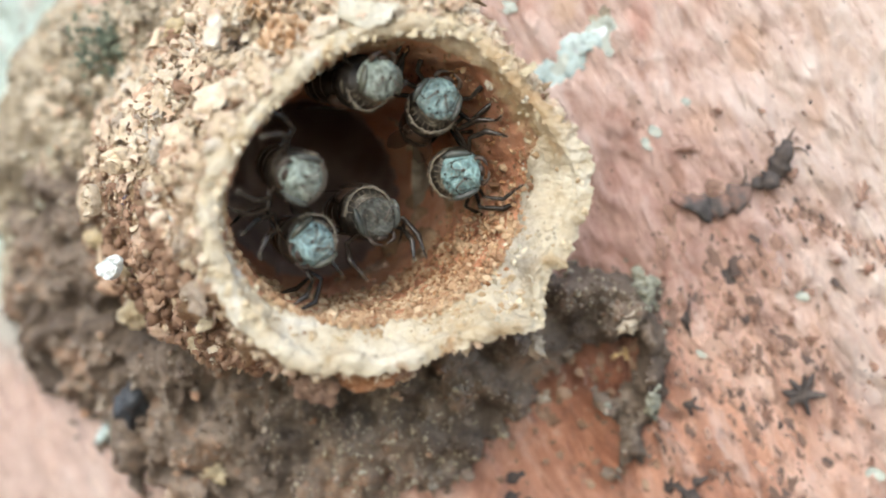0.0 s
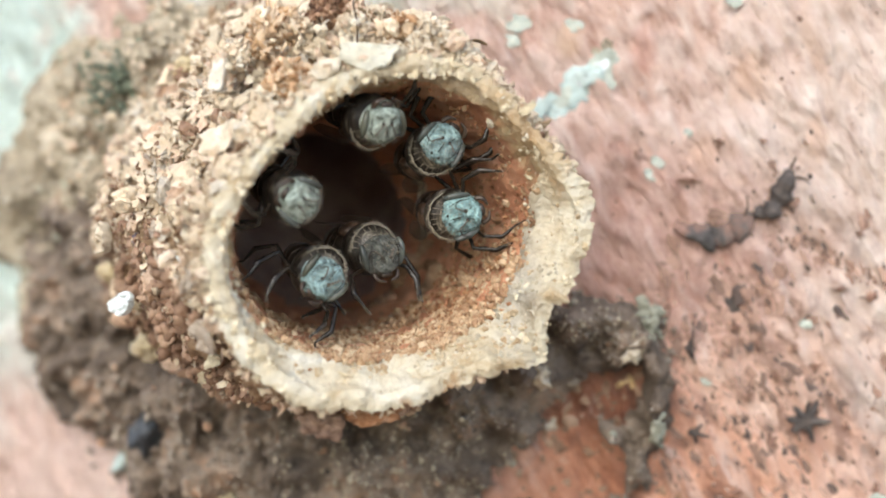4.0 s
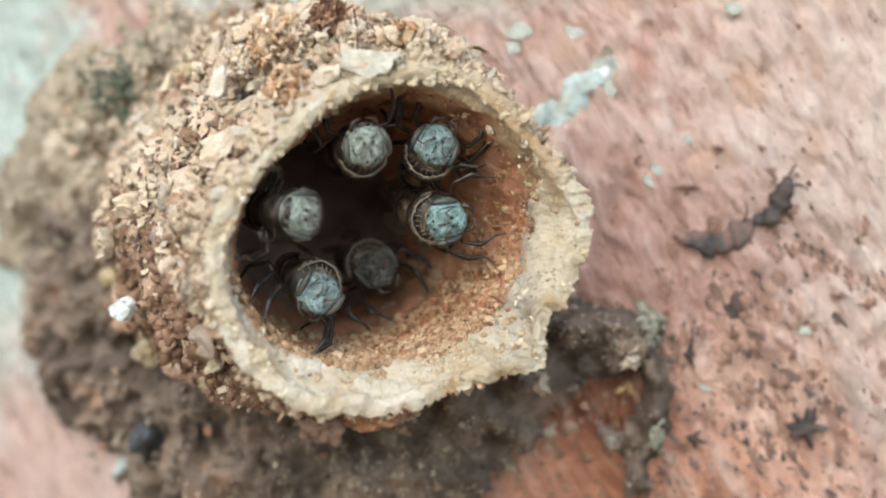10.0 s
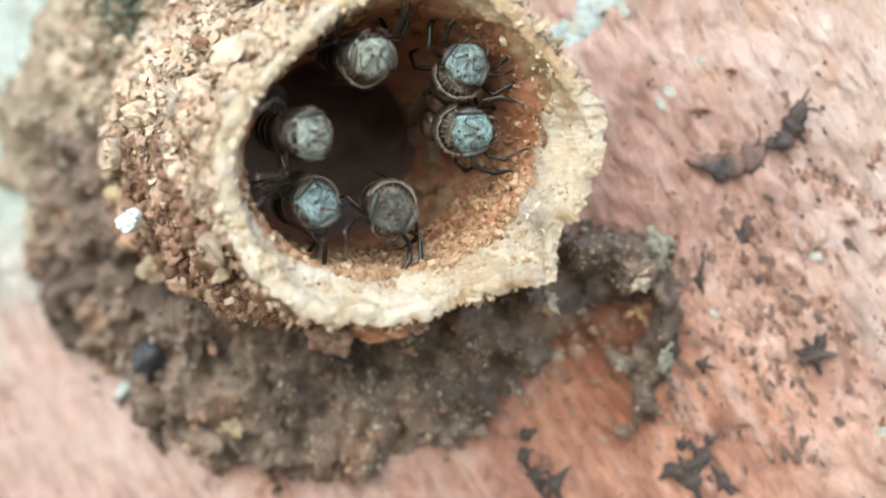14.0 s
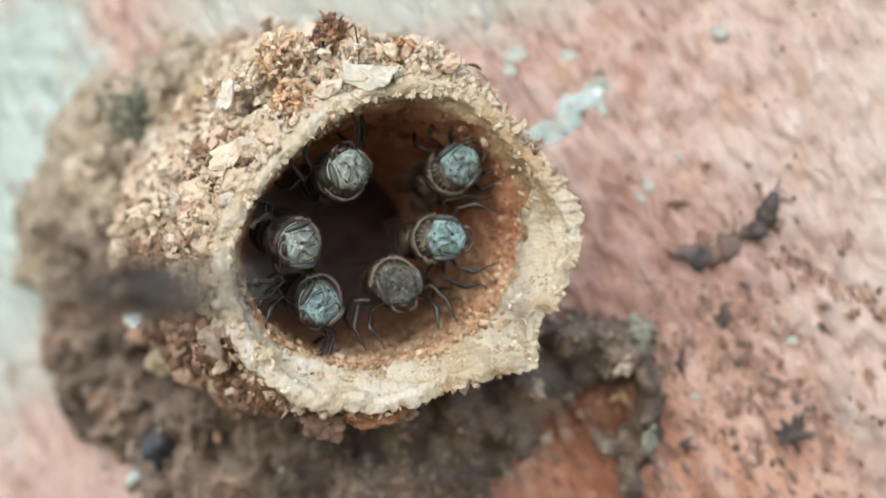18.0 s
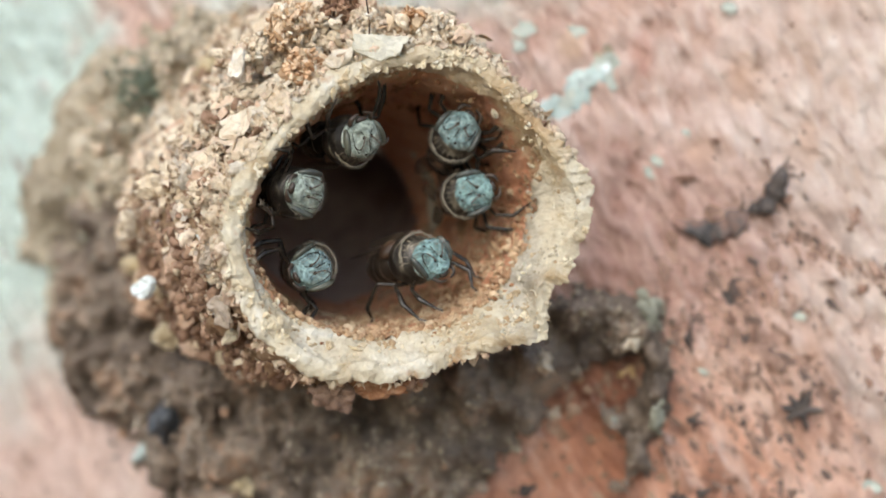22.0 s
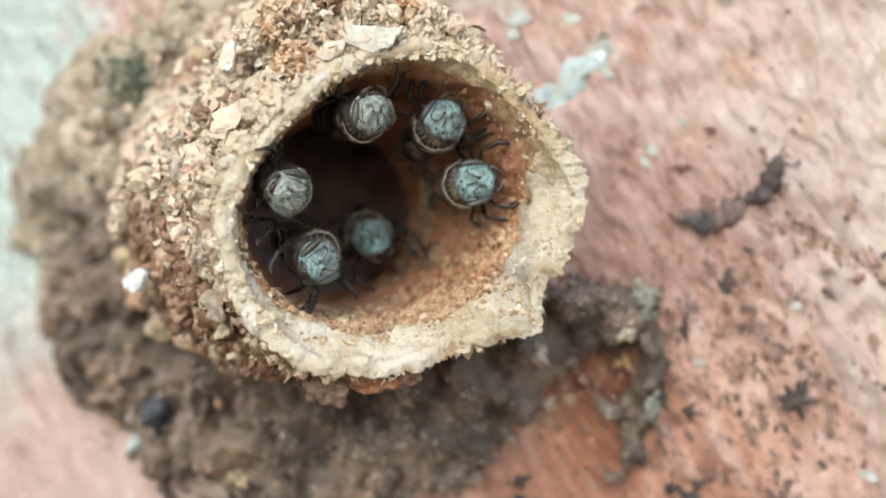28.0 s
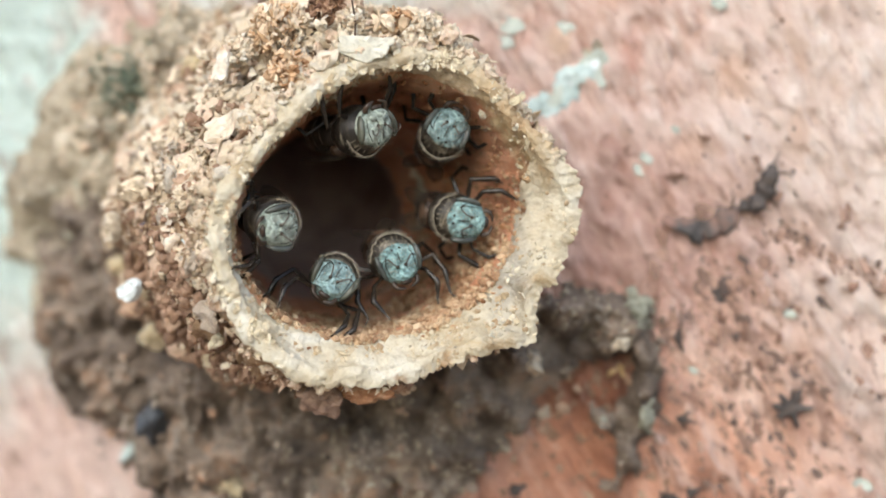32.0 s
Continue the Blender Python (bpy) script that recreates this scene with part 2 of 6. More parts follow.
    base = mix(n, l, math_node(n, l, "MULTIPLY", mint, 0.9), base, (0.565, 0.71, 0.645))
    fade = zone(n, l, (-16, -9), (6, 6), 0.5, 1.0)
    base = mix(n, l, math_node(n, l, "MULTIPLY", fade, 0.6), base, (0.64, 0.50, 0.43))
    mint2 = zone(n, l, (-3.5, 12), (8, 3.6), 0.4, 1.3)
    base = mix(n, l, math_node(n, l, "MULTIPLY", mint2, 0.8), base, (0.63, 0.70, 0.625))
    for c, r, tone in (((10.1, 6.4), (0.75, 0.8), (0.60, 0.375, 0.25)), ((8.6, 4.0), (0.8, 0.6), (0.57, 0.355, 0.25)), ((4.0, 7.7), (0.4, 0.5), (0.60, 0.40, 0.25)), ((6.5, 7.4), (0.4, 0.8), (0.60, 0.30, 0.23)), ((12.2, 4.4), (0.3, 1.0), (0.58, 0.37, 0.26))):
        blot = zone(n, l, c, r, 0.6, 1.3)
        base = mix(n, l, math_node(n, l, "MULTIPLY", blot, 0.55), base, tone)
    pits = ramp(n, l, tex_noise(n, l, 1300, 6, 0.6, mapped(n, l, (1, 1, 1.8), (0, -30, 0), (0.3, 0, 0.1))), [(0.30, (1, 1, 1)), (0.38, (0, 0, 0))])
    base = mix(n, l, math_node(n, l, "MULTIPLY", pits, 0.6), base, (0.24, 0.13, 0.09))
    lines = tex_noise(n, l, 1000, 6, 0.62, mapped(n, l, (1, 1, 4.5), (0, -30, 0), (0.7, 0, 0.4)), 0.4)
    worn = ramp(n, l, tex_noise(n, l, 260, 4, 0.6), [(0.42, (0, 0, 0)), (0.6, (1, 1, 1))])
    base = mix(n, l, math_node(n, l, "MULTIPLY", math_node(n, l, "MULTIPLY", ramp(n, l, lines, [(0.33, (1, 1, 1)), (0.43, (0, 0, 0))]), worn), 0.75), base, (0.30, 0.16, 0.115))
    base = mix(n, l, math_node(n, l, "MULTIPLY", ramp(n, l, lines, [(0.58, (0, 0, 0)), (0.68, (1, 1, 1))]), 0.5), base, (0.76, 0.64, 0.57))
    l.new(base, b.inputs["Base Color"])
    h = math_node(n, l, "ADD", math_node(n, l, "MULTIPLY", lines, 1.8), streak)
    h = math_node(n, l, "ADD", h, math_node(n, l, "MULTIPLY", tex_noise(n, l, 3000, 7, 0.7, grain), 0.5))
    bump(n, l, b, h, 0.0006, 1.0)
    return mat


def see_through(n, l, b, base, share):
    """Thin waxy or resinous stuff lets part of the light through."""
    t = n.new("ShaderNodeBsdfTranslucent")
    l.new(base, t.inputs["Color"])
    m = n.new("ShaderNodeMixShader")
    m.inputs[0].default_value = share
    l.new(b.outputs[0], m.inputs[1])
    l.new(t.outputs[0], m.inputs[2])
    l.new(m.outputs[0], n["Material Output"].inputs["Surface"])


def make_crumbs(name, stops, scale, rough, bumpd, island=True, fine=3000, thin=0.0, blotch=0.0):
    """Crumbly stuff: tone by island (or by object), grain within."""
    mat, n, l, b = material(name, rough, 0.35)
    if island is None:
        tone = tex_noise(n, l, scale, 8, 0.65)
        tone = math_node(n, l, "MULTIPLY_ADD", tone, 1.6)
        tone.node.inputs[2].default_value = -0.3
    elif island:
        g = n.new("ShaderNodeNewGeometry")
        tone = g.outputs["Random Per Island"]
        if blotch:
            far = math_node(n, l, "MULTIPLY_ADD", tex_noise(n, l, scale, 5, 0.6), 2.4 * blotch)
            far.node.inputs[2].default_value = -0.7 * blotch
            tone = math_node(n, l, "ADD", math_node(n, l, "MULTIPLY", tone, 1 - blotch), far)
    else:
        tone = n.new("ShaderNodeObjectInfo").outputs["Random"]
    base = ramp(n, l, tone, stops)
    grain = tex_noise(n, l, fine, 9, 0.72)
    base = mix(n, l, 0.6, base, ramp(n, l, grain, [(0.3, (0.45, 0.45, 0.45)), (0.5, (1, 1, 1)), (0.8, (1.2, 1.18, 1.15))]), "MULTIPLY")
    l.new(base, b.inputs["Base Color"])
    bump(n, l, b, grain, bumpd, 0.8)
    if thin:
        see_through(n, l, b, base, thin)
    return mat


def make_wax():
    """Cream wax worked up with resin and dust: pale, patchy, a little clear."""
    mat, n, l, b = material("cream_wax", 0.48, 0.4)
    patch = tex_noise(n, l, 620, 8, 0.66, dist=0.5)
    base = ramp(n, l, patch, [(0.31, (0.44, 0.315, 0.17)), (0.42, (0.56, 0.475, 0.325)), (0.53, (0.655, 0.595, 0.45)), (0.66, (0.73, 0.70, 0.595))])
    grey = ramp(n, l, tex_noise(n, l, 300, 6, 0.6, mapped(n, l, loc=(0.3, 0.1, 0.7))), [(0.52, (0, 0, 0)), (0.66, (1, 1, 1))])
    base = mix(n, l, math_node(n, l, "MULTIPLY", grey, 0.3), base, (0.52, 0.49, 0.37))
    amber = ramp(n, l, tex_noise(n, l, 700, 7, 0.65, mapped(n, l, loc=(0.9, 0.4, 0.2))), [(0.60, (0, 0, 0)), (0.70, (1, 1, 1))])
    base = mix(n, l, math_node(n, l, "MULTIPLY", amber, 0.7), base, (0.50, 0.27, 0.11))
    rich = zone(n, l, (2.0, 4.9), (2.6, 2.0), 0.6, 1.2)
    base = mix(n, l, math_node(n, l, "MULTIPLY", rich, 0.6), base, ramp(n, l, patch, [(0.32, (0.40, 0.22, 0.09)), (0.5, (0.58, 0.40, 0.21)), (0.66, (0.68, 0.56, 0.38))]))
    dusty = zone(n, l, (2.65, 0.0), (0.65, 2.2), 0.55, 1.4)
    base = mix(n, l, math_node(n, l, "MULTIPLY", dusty, 0.75), base, ramp(n, l, tex_noise(n, l, 1600, 8, 0.72), [(0.34, (0.13, 0.12, 0.10)), (0.46, (0.33, 0.30, 0.25)), (0.6, (0.52, 0.485, 0.41))]))
    grit = tex_noise(n, l, 4200, 6, 0.65)
    base = mix(n, l, 0.35, base, ramp(n, l, grit, [(0.32, (0.5, 0.45, 0.38)), (0.5, (1, 1, 1)), (0.75, (1.12, 1.12, 1.1))]), "MULTIPLY")
    l.new(base, b.inputs["Base Color"])
    bump(n, l, b, math_node(n, l, "ADD", grit, tex_noise(n, l, 1500, 5, 0.6)), 0.00012, 0.8)
    see_through(n, l, b, base, 0.34)
    return mat


SAND = [(0.0, (0.24, 0.14, 0.08)), (0.08, (0.44, 0.29, 0.18)), (0.2, (0.60, 0.475, 0.33)), (0.38, (0.71, 0.60, 0.44)), (0.56, (0.77, 0.675, 0.52)),
        (0.66, (0.68, 0.50, 0.36)), (0.8, (0.79, 0.715, 0.57)), (0.92, (0.53, 0.47, 0.385)), (1.0, (0.82, 0.775, 0.67))]
DARK = [(0.0, (0.0463, 0.0343, 0.0276)), (0.22, (0.0999, 0.0758, 0.0588)), (0.42, (0.171, 0.133, 0.101)), (0.56, (0.25, 0.217, 0.175)), (0.66, (0.244, 0.147, 0.0946)), (0.8, (0.323, 0.278, 0.219)),
        (0.92, (0.391, 0.225, 0.139)), (1.0, (0.452, 0.384, 0.3))]
OLIVE = [(0.0, (0.135, 0.108, 0.075)), (0.25, (0.27, 0.225, 0.16)), (0.5, (0.385, 0.335, 0.245)), (0.72, (0.48, 0.43, 0.33)), (0.88, (0.33, 0.335, 0.25)), (1.0, (0.60, 0.56, 0.46))]

plaster = make_plaster()
sand_grains = make_crumbs("sand_grains", SAND, 450, 0.7, 0.00014, True, 5200, 0.22, 0.3)
fine_sand = make_crumbs("fine_sand", [(0.0, (0.36, 0.22, 0.125)), (0.3, (0.56, 0.41, 0.265)), (0.6, (0.66, 0.53, 0.365)), (1.0, (0.74, 0.635, 0.47))], 380, 0.75, 0.0001, True, 5200, 0.22, 0.6)
sand_piece = make_crumbs("sand_piece", SAND, 900, 0.65, 0.00014, False, 5200, 0.12)
sand_bed = make_crumbs("sandy_resin", [(0.15, (0.20, 0.105, 0.055)), (0.45, (0.40, 0.26, 0.15)), (0.8, (0.58, 0.43, 0.28))], 1400, 0.75, 0.00025, None, 3000, 0.4)
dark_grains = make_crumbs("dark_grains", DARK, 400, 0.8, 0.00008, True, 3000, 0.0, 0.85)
dark_piece = make_crumbs("dark_piece", DARK, 900, 0.75, 0.00008, False)
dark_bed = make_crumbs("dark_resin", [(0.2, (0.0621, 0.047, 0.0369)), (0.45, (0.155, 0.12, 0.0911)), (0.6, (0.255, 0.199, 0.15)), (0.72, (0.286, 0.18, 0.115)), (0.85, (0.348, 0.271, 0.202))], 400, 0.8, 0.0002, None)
olive_grains = make_crumbs("olive_grains", OLIVE, 420, 0.85, 0.00008, True, 3000, 0.1, 0.75)
olive_bed = make_crumbs("olive_resin", [(0.2, (0.18, 0.145, 0.105)), (0.5, (0.39, 0.335, 0.245)), (0.85, (0.57, 0.505, 0.395))], 600, 0.85, 0.0002, None)
wax = make_wax()
wax_grains = make_crumbs("wax_grains", [(0, (0.40, 0.27, 0.15)), (0.2, (0.48, 0.36, 0.22)), (0.5, (0.55, 0.445, 0.295)), (0.85, (0.64, 0.555, 0.395)), (1, (0.74, 0.68, 0.55))], 900, 0.55, 0.00006, True, 3000, 0.3)
amber_grains = make_crumbs("amber_grains", [(0, (0.16, 0.065, 0.03)), (0.3, (0.30, 0.14, 0.065)), (0.65, (0.42, 0.225, 0.11)), (0.9, (0.52, 0.34, 0.185)), (1, (0.62, 0.50, 0.32))], 500, 0.6, 0.00006, True, 3000, 0.2, 0.5)
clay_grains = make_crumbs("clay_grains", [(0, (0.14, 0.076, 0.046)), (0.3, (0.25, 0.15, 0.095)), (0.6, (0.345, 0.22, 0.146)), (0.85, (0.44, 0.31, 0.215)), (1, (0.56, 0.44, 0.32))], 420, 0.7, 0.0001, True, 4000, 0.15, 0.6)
tan_grains = make_crumbs("tan_grains", [(0, (0.20, 0.105, 0.055)), (0.3, (0.36, 0.21, 0.115)), (0.6, (0.50, 0.345, 0.205)), (1, (0.66, 0.53, 0.36))], 500, 0.6, 0.00008, True, 4000, 0.15, 0.4)
fleck_black = make_crumbs("black_crust", [(0.2, (0.030, 0.027, 0.026)), (0.6, (0.075, 0.062, 0.055)), (0.9, (0.14, 0.11, 0.09))], 2500, 0.85, 0.00008, None)
clump_mix = make_crumbs("rusty_crumbs", [(0, (0.36, 0.21, 0.11)), (0.3, (0.58, 0.42, 0.265)), (0.65, (0.71, 0.57, 0.40)), (1, (0.80, 0.70, 0.54))], 900, 0.7, 0.00006, True, 3000, 0.3)
fleck_brown = make_crumbs("brown_crust", [(0.2, (0.09, 0.06, 0.045)), (0.5, (0.20, 0.115, 0.08)), (0.85, (0.34, 0.20, 0.15))], 2500, 0.85, 0.00008, None)
soot_grey = make_crumbs("soot_grey", [(0.25, (0.03, 0.028, 0.026)), (0.45, (0.085, 0.075, 0.07)), (0.62, (0.16, 0.10, 0.08)), (0.8, (0.30, 0.18, 0.14))], 1100, 0.9, 0.00008, None)
speck_mat = make_crumbs("speck_brown", [(0, (0.065, 0.05, 0.045)), (0.3, (0.15, 0.095, 0.072)), (0.7, (0.27, 0.165, 0.122)), (1, (0.38, 0.25, 0.195))], 900, 0.85, 0.00005)
lime_white = make_crumbs("pale_lime", [(0.15, (0.22, 0.27, 0.245)), (0.5, (0.37, 0.45, 0.425)), (0.85, (0.52, 0.60, 0.57))], 1300, 0.8, 0.0001, None)
lime_dull = make_crumbs("dull_lime", [(0.15, (0.25, 0.27, 0.225)), (0.5, (0.37, 0.40, 0.345)), (0.85, (0.50, 0.52, 0.455))], 1300, 0.85, 0.0001, None)
chalk = make_crumbs("chalk_white", [(0.1, (0.42, 0.46, 0.45)), (0.6, (0.58, 0.64, 0.635))], 1500, 0.6, 0.00006, None)
straw = make_crumbs("pale_straw", [(0.2, (0.44, 0.35, 0.24)), (0.48, (0.63, 0.55, 0.42)), (0.8, (0.74, 0.68, 0.56))], 1700, 0.6, 0.0001, None, 3000, 0.3)
chalky_straw = make_crumbs("chalky_straw", [(0.2, (0.50, 0.415, 0.30)), (0.48, (0.66, 0.58, 0.445)), (0.8, (0.745, 0.69, 0.575))], 1700, 0.6, 0.0001, None, 3000, 0.2)
bleached = make_crumbs("bleached_straw", [(0.2, (0.62, 0.54, 0.42)), (0.6, (0.80, 0.75, 0.65))], 1700, 0.6, 0.0001, None, 3000, 0.2)
pale_flake = make_crumbs("pale_flake", [(0.2, (0.50, 0.45, 0.33)), (0.5, (0.65, 0.62, 0.50)), (0.8, (0.72, 0.70, 0.60))], 700, 0.5, 0.0001, None, 3000, 0.35)
rust_wax = make_crumbs("cream_wax", [(0.08, (0.42, 0.285, 0.135)), (0.26, (0.585, 0.47, 0.285)), (0.48, (0.69, 0.60, 0.405)), (0.85, (0.765, 0.70, 0.54))], 620, 0.5, 0.00022, None, 5200, 0.25)
cream_grit = make_crumbs("cream_grit", [(0, (0.60, 0.46, 0.27)), (0.25, (0.72, 0.62, 0.43)), (0.6, (0.79, 0.72, 0.55)), (1, (0.84, 0.80, 0.68))], 420, 0.5, 0.00008, True, 4200, 0.3, 0.5)


def make_lining():
    mat, n, l, b = material("amber_resin", 0.42, 0.5)
    blot = tex_noise(n, l, 520, 8, 0.65, dist=0.6)
    base = ramp(n, l, blot, [(0.25, (0.38, 0.14, 0.075)), (0.42, (0.58, 0.265, 0.145)), (0.58, (0.69, 0.375, 0.225)), (0.75, (0.76, 0.54, 0.37))])
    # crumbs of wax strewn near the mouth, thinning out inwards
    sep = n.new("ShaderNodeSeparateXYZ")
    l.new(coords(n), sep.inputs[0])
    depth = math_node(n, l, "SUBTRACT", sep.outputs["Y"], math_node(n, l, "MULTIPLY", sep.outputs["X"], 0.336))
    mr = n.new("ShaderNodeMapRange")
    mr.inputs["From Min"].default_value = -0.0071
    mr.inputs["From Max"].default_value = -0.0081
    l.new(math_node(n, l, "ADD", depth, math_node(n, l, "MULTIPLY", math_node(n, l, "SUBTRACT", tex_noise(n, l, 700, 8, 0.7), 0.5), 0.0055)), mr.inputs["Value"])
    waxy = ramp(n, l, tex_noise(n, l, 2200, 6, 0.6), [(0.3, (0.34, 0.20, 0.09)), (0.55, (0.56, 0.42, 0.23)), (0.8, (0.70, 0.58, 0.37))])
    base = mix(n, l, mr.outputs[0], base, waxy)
    l.new(base, b.inputs["Base Color"])
    h = math_node(n, l, "ADD", blot, math_node(n, l, "MULTIPLY", tex_noise(n, l, 2600, 6, 0.7), 0.6))
    bump(n, l, b, h, 0.0006, 0.9)
    see_through(n, l, b, base, 0.18)
    return mat


lining_mat = make_lining()


def make_face(name, dark, mid, pale):
    """Short grey-blue down over dark shiny chitin, rubbed thin in places."""
    mat, n, l, b = material(name, 0.3, 0.45)
    f = tex_noise(n, l, 9000, 7, 0.75)
    big = tex_noise(n, l, 2000, 7, 0.68, dist=1.3)
    base = ramp(n, l, big, [(0.34, dark), (0.42, tuple(0.6 * c for c in mid)), (0.5, mid), (0.58, tuple(1.25 * c for c in mid)), (0.68, pale)])
    base = mix(n, l, 0.9, base, ramp(n, l, f, [(0.32, (0.5, 0.49, 0.47)), (0.5, (0.98, 0.98, 0.98)), (0.7, (1.4, 1.38, 1.32))]), "MULTIPLY")
    wear = ramp(n, l, tex_noise(n, l, 1500, 5, 0.6, mapped(n, l, loc=(0.4, 0.2, 0.7)), 1.0), [(0.54, (0, 0, 0)), (0.66, (1, 1, 1))])
    base = mix(n, l, math_node(n, l, "MULTIPLY", wear, 0.7), base, (0.10, 0.085, 0.062))
    l.new(base, b.inputs["Base Color"])
    l.new(ramp(n, l, big, [(0.3, (0.16, 0.16, 0.16)), (0.7, (0.36, 0.36, 0.36))]), b.inputs["Roughness"])
    bump(n, l, b, math_node(n, l, "ADD", f, math_node(n, l, "MULTIPLY", big, 1.5)), 0.00012, 0.9)
    return mat


face_blue = make_face("blue_grey_down", (0.065, 0.08, 0.08), (0.265, 0.395, 0.395), (0.60, 0.69, 0.655))
face_teal = make_face("teal_grey_down", (0.065, 0.08, 0.07), (0.245, 0.40, 0.395), (0.57, 0.68, 0.64))
face_olive = make_face("olive_grey_down", (0.075, 0.08, 0.064), (0.345, 0.415, 0.36), (0.62, 0.66, 0.575))
# copy of the teal down with the tube's shade put into its colour
face_shaded = make_face("shaded_brown_down", (0.035, 0.038, 0.034), (0.10, 0.105, 0.09), (0.27, 0.285, 0.25))


def make_chitin(name, c0, c1, rough):
    mat, n, l, b = material(name, rough, 0.35)
    f = tex_noise(n, l, 1800, 6, 0.6)
    l.new(ramp(n, l, f, [(0.3, c0), (0.7, c1)]), b.inputs["Base Color"])
    bump(n, l, b, f, 0.00004, 0.6)
    return mat


chitin = make_chitin("black_chitin", (0.010, 0.008, 0.006), (0.036, 0.026, 0.019), 0.16)
chitin_brown = make_chitin("brown_chitin", (0.035, 0.02, 0.013), (0.10, 0.062, 0.04), 0.3)
eye_mat = make_chitin("dark_eye", (0.025, 0.026, 0.022), (0.075, 0.085, 0.075), 0.25)
eye_green = make_chitin("olive_eye", (0.03, 0.03, 0.022), (0.085, 0.09, 0.068), 0.25)
hair_mat = make_chitin("pale_hair", (0.15, 0.13, 0.095), (0.34, 0.295, 0.225), 0.5)
antenna_mat = make_chitin("brown_scape", (0.04, 0.03, 0.022), (0.12, 0.095, 0.07), 0.3)
jaw_mat = make_chitin("dark_jaw", (0.02, 0.013, 0.009), (0.06, 0.04, 0.027), 0.3)
wing_mat, _n, _l, _b = material("smoky_wing", 0.4, 0.2)
_b.inputs["Base Color"].default_value = (0.07, 0.055, 0.04, 1)
_b.inputs["Alpha"].default_value = 0.35
thorax_mat, _n, _l, _b = material("black_thorax", 0.28, 0.4)
_f = tex_noise(_n, _l, 3000, 6, 0.7, mapped(_n, _l, (2.2, 0.7, 2.2)), 0.6)
_l.new(ramp(_n, _l, _f, [(0.45, (0.010, 0.008, 0.006)), (0.55, (0.030, 0.024, 0.018)), (0.61, (0.10, 0.085, 0.06)), (0.68, (0.27, 0.24, 0.18))]), _b.inputs["Base Color"])
bump(_n, _l, _b, _f, 0.0001, 0.8)
bounce_mat = make_crumbs("bounce_brown", [(0.2, (0.12, 0.085, 0.06)), (0.8, (0.26, 0.19, 0.13))], 40, 0.9, 0.004, None, 300)

# ---- the wall, a sheet with relief that bends back to the left ----
HOLE, HOLE_R = (-4.6, 1.6), 3.7


def wall_y(x):
    """Depth of the wall's face: flat, and turning away towards a shallow joint."""
    d = (-8.4 - x) / 1.3
    y = 0.72 * 1.3 * math.log1p(math.exp(min(d, 40)))
    return 9.0 * math.tanh(y / 9.0)


def relief(x, z):
    u, v = x * 0.88 + z * 0.47, z * 0.88 - x * 0.47
    p = (u, v * 0.35, 0)
    return 0.26 * vnoise(p, 0.9) + 0.27 * vnoise(p, 2.1, 7) + 0.18 * vnoise(p, 4.2, 8) + 0.06 * vnoise((x, z, 0), 3.1, 3) + 0.35 * vnoise((x, z, 0), 0.17, 11)


def axis(lo, hi, step, far):
    vals = list(np.arange(lo, hi + step / 2, step))
    a, d = hi, step
    while a < far:
        d *= 1.5
        a += d
        vals.append(a)
    a, d = lo, step
    while a > -far:
        d *= 1.5
        a -= d
        vals.insert(0, a)
    return vals


def build_wall():
    xs, zs = axis(-24, 17.5, 0.15, 1500), axis(-11.5, 11, 0.15, 1500)
    nx = len(xs)
    verts = [(x, wall_y(x) - relief(x, z), z) for z in zs for x in xs]
    faces = []
    for j in range(len(zs) - 1):
        for i in range(nx - 1):
            cx, cz = (xs[i] + xs[i + 1]) / 2, (zs[j] + zs[j + 1]) / 2
            if math.hypot(cx - HOLE[0], cz - HOLE[1]) > HOLE_R:
                a = j * nx + i
                faces.append((a, a + 1, a + nx + 1, a + nx))
    ob = new("wall_front", mesh_data("wall_front", verts, faces, plaster))
    tagged(ob, "pink plastered wall with dark specks and pale lime streaks", "wall", kind="structure")
    back = new("wall_back", mesh_data("wall_back", [(x, y, z) for y in (40, 120) for z in (-1500, 1500) for x in (-1500, 1500)],
                                      [(0, 1, 3, 2), (4, 6, 7, 5), (0, 2, 6, 4), (1, 5, 7, 3), (0, 4, 5, 1), (2, 3, 7, 6)], plaster, False))
    tagged(back, "solid masonry core of the plastered wall", "wall", kind="structure")
    # unseen ground sheet, added only to bounce light up the wall
    g = 60000
    ground = new("ground", mesh_data("ground", [(-g, -g, -1200), (g, -g, -1200), (g, g, -1200), (-g, g, -1200)], [(0, 1, 2, 3)], bounce_mat, False))
    tagged(ground, "unseen brown ground sheet added below the wall for bounce light", "ground", kind="structure")


# ---- old resin round the tube's foot: olive above, dark brown lower down ----
def blob(p, c, r, turn=0.0):
    dx, dz = p[0] - c[0], p[1] - c[1]
    ca, sa = math.cos(turn), math.sin(turn)
    return 1 - math.hypot((dx * ca + dz * sa) / r[0], (-dx * sa + dz * ca) / r[1])


def olive_field(x, z):
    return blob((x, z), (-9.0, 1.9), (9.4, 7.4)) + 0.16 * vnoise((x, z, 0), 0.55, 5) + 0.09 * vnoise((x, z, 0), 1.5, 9)


